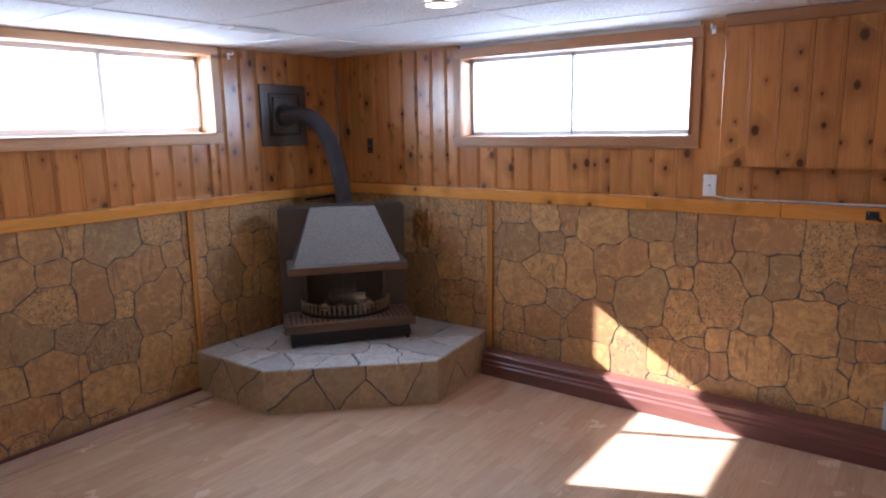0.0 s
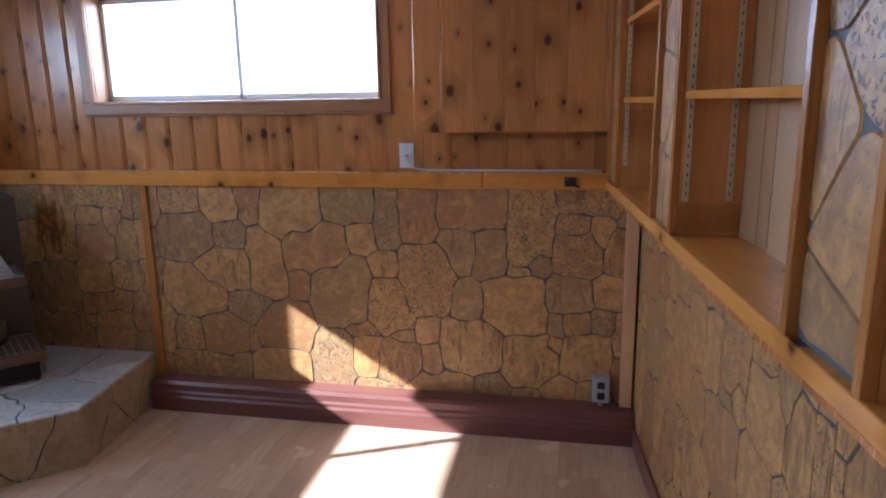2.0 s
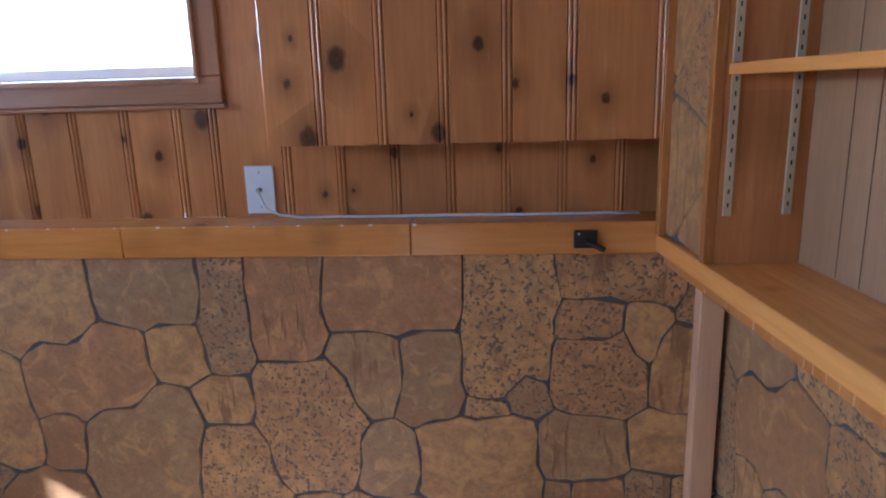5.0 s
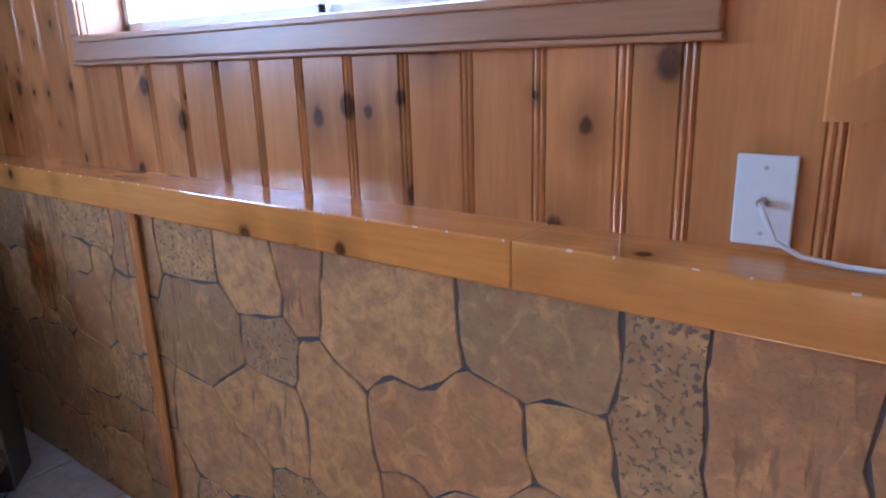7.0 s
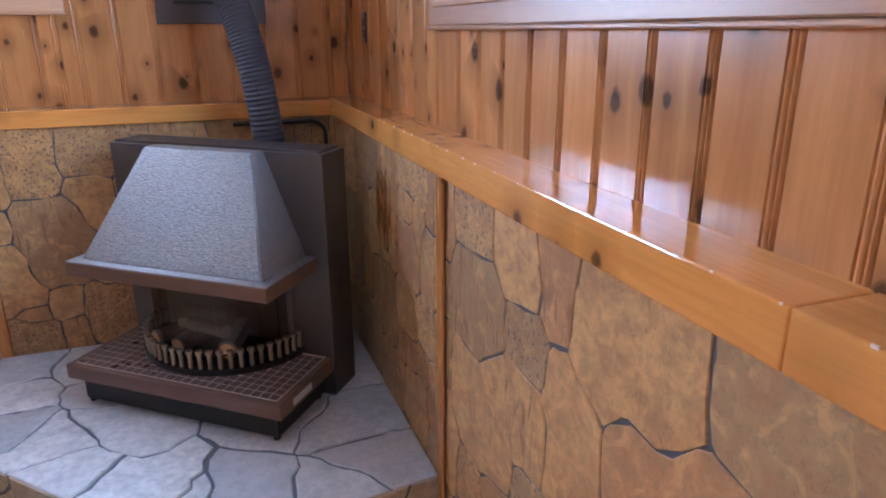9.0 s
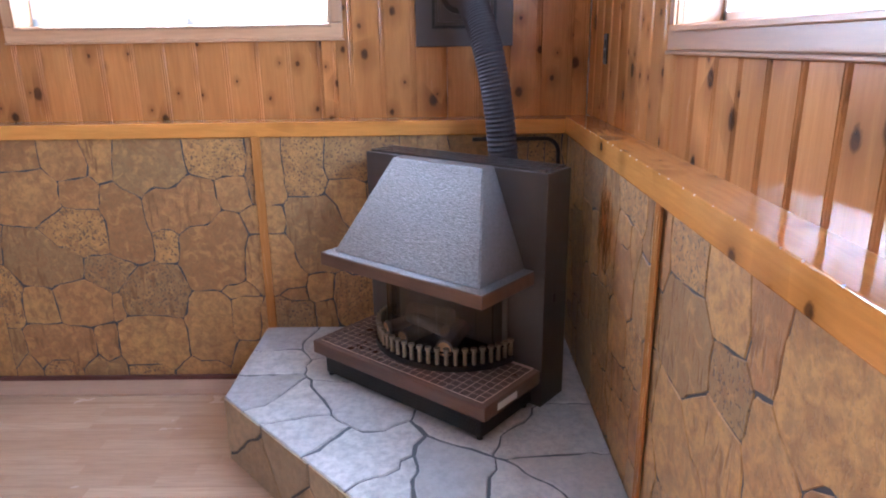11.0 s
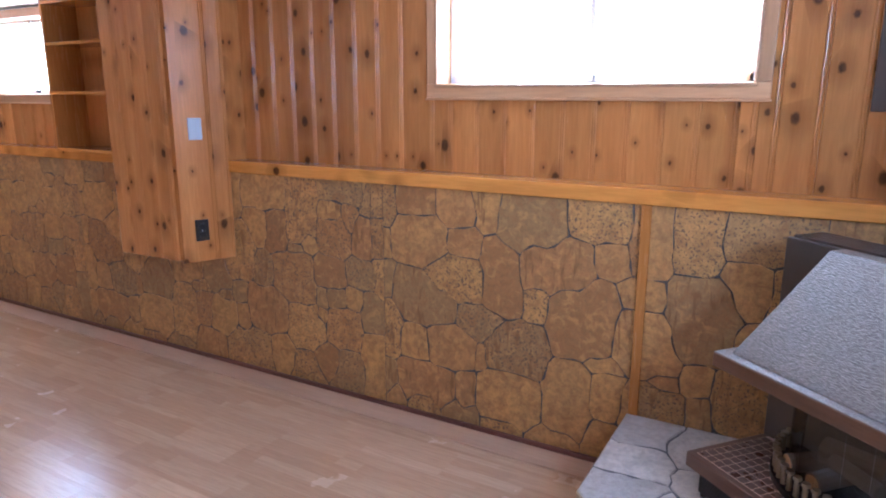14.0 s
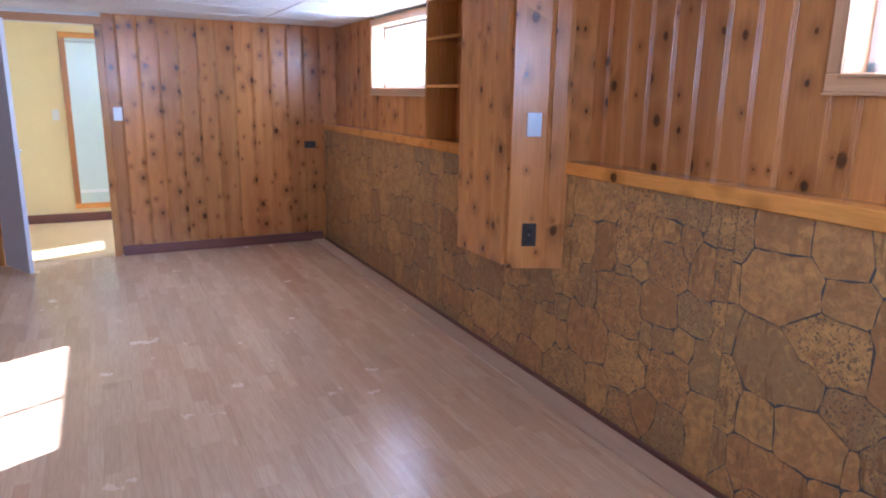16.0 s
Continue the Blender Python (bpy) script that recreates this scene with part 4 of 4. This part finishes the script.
for k in range(11):
    a = math.pi * (k + 0.5) / 11
    bm = boxed(-0.034, 0.034, -0.0015, 0.0015, 0, 0.29)
    pane = part("glass_pane", bm, STOVE_GLASS, stove, "clear curved fire glass strip")
    pane.location = (0.25 * math.cos(a), 0.31 - 0.225 * math.sin(a), 0.183)
    pane.rotation_euler = (0, 0, math.atan2(-math.cos(a) * 0.225, -math.sin(a) * 0.25))
    pane.visible_shadow = False
part("fire_back", boxed(-0.27, 0.27, 0.292, 0.2985, 0.15, 0.47), plain("fire_brick", (0.14, 0.125, 0.115), 0.8), stove)
for x, y, z, ang, r, n in ((-0.12, 0.2, 0.218, 68, 0.03, 0), (-0.045, 0.19, 0.214, 84, 0.028, 1), (0.10, 0.2, 0.218, 108, 0.031, 2), (-0.02, 0.22, 0.268, 10, 0.036, 3), (0.03, 0.16, 0.262, -14, 0.024, 4)):
    way = Vector((math.cos(radians(ang)), math.sin(radians(ang)), 0.06))
    c = Vector((x, y, z))
    log = bmesh.new()
    tube(log, [(c + way * s, way, r * (1 + 0.08 * math.sin(9 * s + n))) for s in (-0.09, -0.05, 0.0, 0.04, 0.085)], 11)
    ob = part("log", log, LOG, stove, "charred ceramic log")
    end = bmesh.new()
    rod(end, c + way * -0.0925, c + way * -0.0915, r * 0.86)
    part("log_end", end, LOG_END, ob)
part("rim", boxed(-0.372, 0.372, 0.005, 0.30, 0.452, 0.498, bevel=0.003), BROWN_EDGE, stove, "wood-grained brown rim of the hood")
part("rim_top", boxed(-0.370, 0.370, 0.007, 0.299, 0.4985, 0.5005), HOOD, stove)


def frustum(a, b, z0, z1):
    """a, b: half width and front of the lower and the upper outline; the back stands at 0.30."""
    bm = bmesh.new()
    rings = [[bm.verts.new(p) for p in ((-w, f, z), (w, f, z), (w, 0.2995, z), (-w, 0.2995, z))] for (w, f), z in ((a, z0), (b, z1))]
    for k in range(4):
        bm.faces.new((rings[0][k], rings[0][(k + 1) % 4], rings[1][(k + 1) % 4], rings[1][k]))
    bm.faces.new(rings[0][::-1])
    bm.faces.new(rings[1])
    bmesh.ops.bevel(bm, geom=[e for e in bm.edges], offset=0.004, segments=2, affect="EDGES")
    return bm


part("hood", frustum((0.335, 0.04), (0.205, 0.235), 0.5007, 0.838), HOOD, stove, "hammered grey metal hood")

# ---- flue and wall plate ----
flue = thing("flue_pipe", None, None, "grey ribbed flexible flue pipe from stove to wall", "pipe")
P0, P1, P2, P3 = Vector((-2.97, 3.415, 0.90)), Vector((-2.955, 3.40, 1.52)), Vector((-3.01, 3.25, 1.745)), Vector((-3.345, 3.25, 1.69))
rings = []
steps = 170
for k in range(steps + 1):
    t = k / steps
    p = P0 * (1 - t) ** 3 + P1 * 3 * t * (1 - t) ** 2 + P2 * 3 * t * t * (1 - t) + P3 * t**3
    d = (P1 - P0) * 3 * (1 - t) ** 2 + (P2 - P1) * 6 * t * (1 - t) + (P3 - P2) * 3 * t * t
    rings.append((p, d, 0.055 + 0.0024 * (1 if k % 2 else -1)))
part("hose", tube(bmesh.new(), rings, 24), PIPE, flue, "ribbed hose")
part("collar", rod(bmesh.new(), P0 - Vector((0, 0, 0.002)), P0 + Vector((0, 0, 0.025)), 0.064, 24), BLACK, flue)
part("wall_collar", rod(bmesh.new(), (-3.352, 3.25, 1.69), (-3.335, 3.25, 1.69), 0.078, 24), BLACK, flue)
plate = thing("flue_wall_plate", boxed(-3.3885, -3.374, 3.067, 3.474, 1.484, 1.90, bevel=0.003), BACK_PAINT, "dark metal wall plate behind the flue pipe", "wall plate")
ring = bmesh.new()
for b in ((3.135, 3.405, 1.555, 1.568), (3.135, 3.405, 1.832, 1.845), (3.135, 3.148, 1.568, 1.832), (3.392, 3.405, 1.568, 1.832)):
    box(ring, -3.3745, -3.366, *b, bevel=0.002)
part("raised_frame", ring, BLACK, plate)
part("inner_plate", boxed(-3.3738, -3.353, 3.16, 3.38, 1.58, 1.82, bevel=0.012), BACK_PAINT, plate)

# ---- bent black tube behind the stove ----
gas = thing("black_tube", None, None, "thin black tube bent round under the ledge behind the stove", "pipe")
# follows a dark line under the ledge, then down near the corner
run = [Vector((-3.236, 3.30 + 0.03 * k, 1.112)) for k in range(11)]
run += [Vector((-3.236, 3.60 + 0.06 * math.sin(a), 1.052 + 0.06 * math.cos(a))) for a in (math.pi * k / 16 for k in range(1, 9))]
run += [Vector((-3.236, 3.66, 1.05 - 0.098 * k)) for k in range(1, 9)]
part("tube", tube(bmesh.new(), [(p, run[min(i + 1, len(run) - 1)] - run[max(i - 1, 0)], 0.0085) for i, p in enumerate(run)], 10), BLACK, gas, smooth=True)

# ---- wall plates, sockets, cables ----


def wall_plate(name, m, w, h, material, label, category, sockets=0, dark=BLACK, screws=True):
    """A plate about the origin in x, z, its face towards -y."""
    ob = thing(name, boxed(-w / 2, w / 2, -0.006, 0.0, -h / 2, h / 2, bevel=0.0025), material, label, category, m)
    if screws:
        for z in (-h * 0.36, h * 0.36) if sockets != 2 else (0.0,):
            part("screw", rod(bmesh.new(), (0, -0.0066, z), (0, -0.0058, z), 0.003, 8), STEEL, ob)
    for k in range(sockets):
        z = (k - (sockets - 1) / 2) * h * 0.36
        part("socket", boxed(-w * 0.24, w * 0.24, -0.0085, -0.0055, z - h * 0.13, z + h * 0.13, bevel=0.003), dark, ob)
    return ob


jack = wall_plate("cable_jack", pose(-0.638, 3.7985, 1.268), 0.07, 0.114, WHITE, "white cable wall plate with a plugged-in lead", "wall plate")
part("connector", rod(bmesh.new(), (0, -0.006, 0), (0, -0.022, 0), 0.0055), BRASS, jack)
cable = thing("cable", None, None, "thin white cable lying along the ledge", "cable")
line = [(-0.638, 3.776, 1.268), (-0.630, 3.765, 1.255), (-0.615, 3.758, 1.228), (-0.585, 3.762, 1.212), (-0.54, 3.768, 1.2055), (-0.40, 3.765, 1.2055), (-0.2, 3.768, 1.2055), (0.0, 3.764, 1.2055), (0.15, 3.768, 1.2055), (0.24, 3.760, 1.2055)]
pts = [Vector(p) for p in line]
part("lead", tube(bmesh.new(), [(p, (pts[min(i + 1, len(pts) - 1)] - pts[max(i - 1, 0)]), 0.0033) for i, p in enumerate(pts)], 8), WHITE, cable, smooth=True)
box_out = thing("surface_outlet", boxed(0.232, 0.306, 3.64, 3.70, 0.172, 0.292, bevel=0.004), BLUE_GREY, "grey metal surface socket box on the base", "socket")
part("conduit", rod(bmesh.new(), (0.269, 3.668, 0.15), (0.269, 3.668, 0.1725), 0.011), STEEL, box_out)
for z in (0.206, 0.256):
    part("socket", boxed(0.253, 0.286, 3.637, 3.6402, z - 0.016, z + 0.016, bevel=0.004), BLACK, box_out)
clip_box = thing("cable_bracket", boxed(0.085, 0.135, 3.677, 3.6848, 1.145, 1.185, bevel=0.003), BLACK, "small black bracket screwed to the ledge", "bracket")
part("hook", rod(bmesh.new(), (0.11, 3.679, 1.162), (0.15, 3.670, 1.142), 0.006), BLACK, clip_box)
part("screw", rod(bmesh.new(), (0.095, 3.6775, 1.177), (0.095, 3.676, 1.177), 0.003, 8), STEEL, clip_box)
wall_plate("wall_socket", pose(-3.062, 3.7985, 1.468), 0.052, 0.11, DARK_PLATE, "dark brown socket plate on the pine boards", "socket", 2)
SLANT = math.degrees(math.atan2(0.112, -0.259))
wall_plate("light_switch", pose(-3.087, 0.1005, 1.364, 0, 0, SLANT), 0.07, 0.112, BLUE_GREY, "brushed steel switch plate on the column", "switch")
wall_plate("wall_socket", pose(-3.085, 0.0997, 0.830, 0, 0, SLANT), 0.07, 0.115, DARK_PLATE, "dark brown double socket on the column", "socket", 2)
wall_plate("light_switch", pose(-1.395, SOUTH - 0.0005, 1.277, 0, 0, 180), 0.07, 0.115, WHITE, "white light switch beside the doorway", "switch", 1, WHITE)
wall_plate("wall_socket", pose(-3.11, SOUTH - 0.0005, 0.98, 0, 90, 180), 0.07, 0.115, DARK_PLATE, "dark brown double socket on the pine wall", "socket", 2)

for m, face in ((pose(-0.655, 3.781, 2.062), 0), (pose(-3.371, 2.835, 2.062, 0, 0, 90), 90)):
    hook = thing("curtain_bracket", boxed(-0.011, 0.011, -0.004, 0.0, -0.02, 0.02, bevel=0.002), WHITE, "small white curtain rod bracket beside the window", "bracket", m, group="curtain brackets")
    part("arm", boxed(-0.006, 0.006, -0.045, -0.0042, 0.002, 0.012, bevel=0.002), WHITE, hook)
    part("cup", boxed(-0.006, 0.006, -0.050, -0.0455, 0.002, 0.024, bevel=0.002), WHITE, hook)

# ---- ceiling fittings ----


def downlight(x, y):
    ob = thing("downlight", None, None, "round recessed ceiling lamp, lit", "ceiling lamp", pose(x, y, TOP), group="ceiling downlights")
    bm = bmesh.new()
    tube(bm, [((0, 0, -0.003), (0, 0, 1), 0.062), ((0, 0, -0.010), (0, 0, 1), 0.070), ((0, 0, -0.0022), (0, 0, 1), 0.088)], 32, cap=False)
    part("trim_ring", bm, WHITE, ob, smooth=True)
    part("lens", rod(bmesh.new(), (0, 0, -0.006), (0, 0, -0.0025), 0.064, 32), LAMP, ob)


downlight(-1.44, 2.50)
downlight(-1.62, -2.09)
register = thing("ceiling_vent", boxed(-2.68, -2.56, 2.28, 2.56, TOP - 0.008, TOP - 0.0025, bevel=0.002), WHITE, "white ceiling air register", "vent")
for k in range(8):
    part("slat", boxed(-2.668 + 0.0125 * k, -2.661 + 0.0125 * k, 2.295, 2.545, TOP - 0.0105, TOP - 0.0078), WHITE, register)

# ---- doorway and the hall beyond ----
frame_door = thing("door_frame", None, None, "orange-brown wooden door frame", "door frame", TURN_S, kind="structure")
for a, b in ((0.36, 0.421), (1.269, 1.33)):
    part("casing_side", boxed(a, b, 3.845, 3.861, 0, 2.02, bevel=0.003), TRIM_Z, frame_door)
    part("jamb_side", boxed(a + 0.04 if a < 1 else a, b if a < 1 else b - 0.04, 3.8615, 3.985, 0, 2.02), TRIM_Z, frame_door)
part("casing_head", boxed(0.36, 1.33, 3.845, 3.861, 2.0205, 2.085, bevel=0.003), CASING_X, frame_door)
door = thing("door_1", None, None, "pale lilac folding door standing open", "door", pose(-0.44, -3.83, 0, 0, 0, 117), kind="structure")
part("leaf", boxed(0, 0.46, -0.017, 0.017, 0.012, 2.0, bevel=0.002), LILAC, door)
for z0, z1 in ((0.12, 0.9), (1.02, 1.88)):
    part("field", boxed(0.07, 0.39, 0.0172, 0.021, z0, z1, bevel=0.002), LILAC, door)
knob = bmesh.new()
tube(knob, [((0.40, 0.017, 1.0), (0, 1, 0), 0.006), ((0.40, 0.035, 1.0), (0, 1, 0), 0.006), ((0.40, 0.04, 1.0), (0, 1, 0), 0.016), ((0.40, 0.052, 1.0), (0, 1, 0), 0.014)], 14)
part("knob", knob, STEEL, door, "small steel knob")
hall_floor = thing("hall_floor", boxed(-3.6, 0.6, -5.85, -3.99, -0.011, -0.001), plain("hall_vinyl", (0.58, 0.40, 0.20), 0.35), "honey-coloured hall floor", "floor", kind="structure")
thing("hall_sill_floor", boxed(-1.27, -0.42, -3.989, -3.862, -0.011, -0.0015), plain("hall_threshold", (0.50, 0.33, 0.17), 0.35), "wooden threshold in the doorway", "floor", kind="structure")
thing("hall_wall_back", boxed(-3.6, 0.6, -5.95, -5.83, 0, 2.4), YELLOW, "yellow painted hall wall", "wall", kind="structure")
thing("hall_wall_side", boxed(0.6, 0.7, -5.95, -3.99, 0, 2.4), YELLOW, "yellow painted hall wall", "wall", kind="structure")
thing("hall_ceiling", boxed(-3.6, 0.7, -5.95, -3.99, 2.2, 2.35), PLASTER, "white hall ceiling", "ceiling", kind="structure")
thing("hall_baseboard", boxed(-3.6, 0.6, -5.829, -5.81, 0, 0.10, bevel=0.003), REDWOOD, "brown hall baseboard", "baseboard", kind="structure")
shower = thing("glazed_door", None, None, "narrow glazed door in an orange wooden frame", "door")
for x in (-1.52, -0.98):
    part("frame_side", boxed(x, x + 0.06, -5.828, -5.80, 0.21, 2.08, bevel=0.003), TRIM_Z, shower)
for z in (0.15, 2.02):
    part("frame_rail", boxed(-1.52, -0.92, -5.828, -5.799, z, z + 0.06, bevel=0.003), LEDGE_X, shower)
part("glass", boxed(-1.46, -0.98, -5.818, -5.812, 0.21, 2.02), SHOWER_GLASS, shower, "greenish frosted glass")
part("lower_rail", boxed(-1.46, -0.98, -5.811, -5.80, 0.33, 0.36), VINYL, shower)
part("top_bar", rod(bmesh.new(), (-1.46, -5.795, 1.98), (-0.98, -5.795, 1.98), 0.008), STEEL, shower, "chrome bar")
wall_plate("light_switch", pose(-0.82, -5.829, 1.2, 0, 0, 180), 0.07, 0.115, WHITE, "white light switch on the yellow wall", "switch", 1, WHITE)
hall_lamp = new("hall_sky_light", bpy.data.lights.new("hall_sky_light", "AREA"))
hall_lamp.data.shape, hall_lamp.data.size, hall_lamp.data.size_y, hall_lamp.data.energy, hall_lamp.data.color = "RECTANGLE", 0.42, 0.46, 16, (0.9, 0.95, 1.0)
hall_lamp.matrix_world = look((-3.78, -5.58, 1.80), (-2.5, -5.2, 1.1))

# ---- outside ----
bm = bmesh.new()
for x0, x1, y0, y1 in ((-80, -3.65, -80, 80), (1.45, 80, -80, 80), (-3.65, 1.45, 4.05, 80), (-3.65, 1.45, -80, -6.1)):
    box(bm, x0, x1, y0, y1, 1.2, 1.38)
thing("ground", bm, GROUND, "pale dry ground outside the basement windows", "ground", kind="structure")
house = thing("neighbour_house", boxed(-9, 5, 9.0, 15.0, 1.38, 5.6), SIDING, "pale neighbouring house wall beyond the window", "house")
part("roof", prism(bmesh.new(), [(-9.4, 8.6), (5.4, 8.6), (5.4, 15.4), (-9.4, 15.4)], 5.6, 5.9), PLASTER, house)
thing("roof_slab", boxed(-3.75, 1.45, -6.1, 4.05, 2.42, 2.55), PLASTER, "floor structure above the basement", "ceiling", kind="structure")
for x0, x1, y0, y1 in ((1.3, 1.45, -6.05, 4.0), (-3.75, 1.45, -6.1, -5.96), (0.9, 1.45, 3.85, 4.0)):
    thing("outer_wall", boxed(x0, x1, y0, y1, 0, 2.41), PLASTER, "concrete outer wall", "wall", kind="structure")
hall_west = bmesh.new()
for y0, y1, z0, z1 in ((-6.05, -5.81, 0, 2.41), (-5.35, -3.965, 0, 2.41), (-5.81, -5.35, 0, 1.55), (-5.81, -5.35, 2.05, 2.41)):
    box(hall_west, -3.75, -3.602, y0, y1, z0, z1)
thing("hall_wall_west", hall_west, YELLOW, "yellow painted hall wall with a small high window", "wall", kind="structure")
planks()
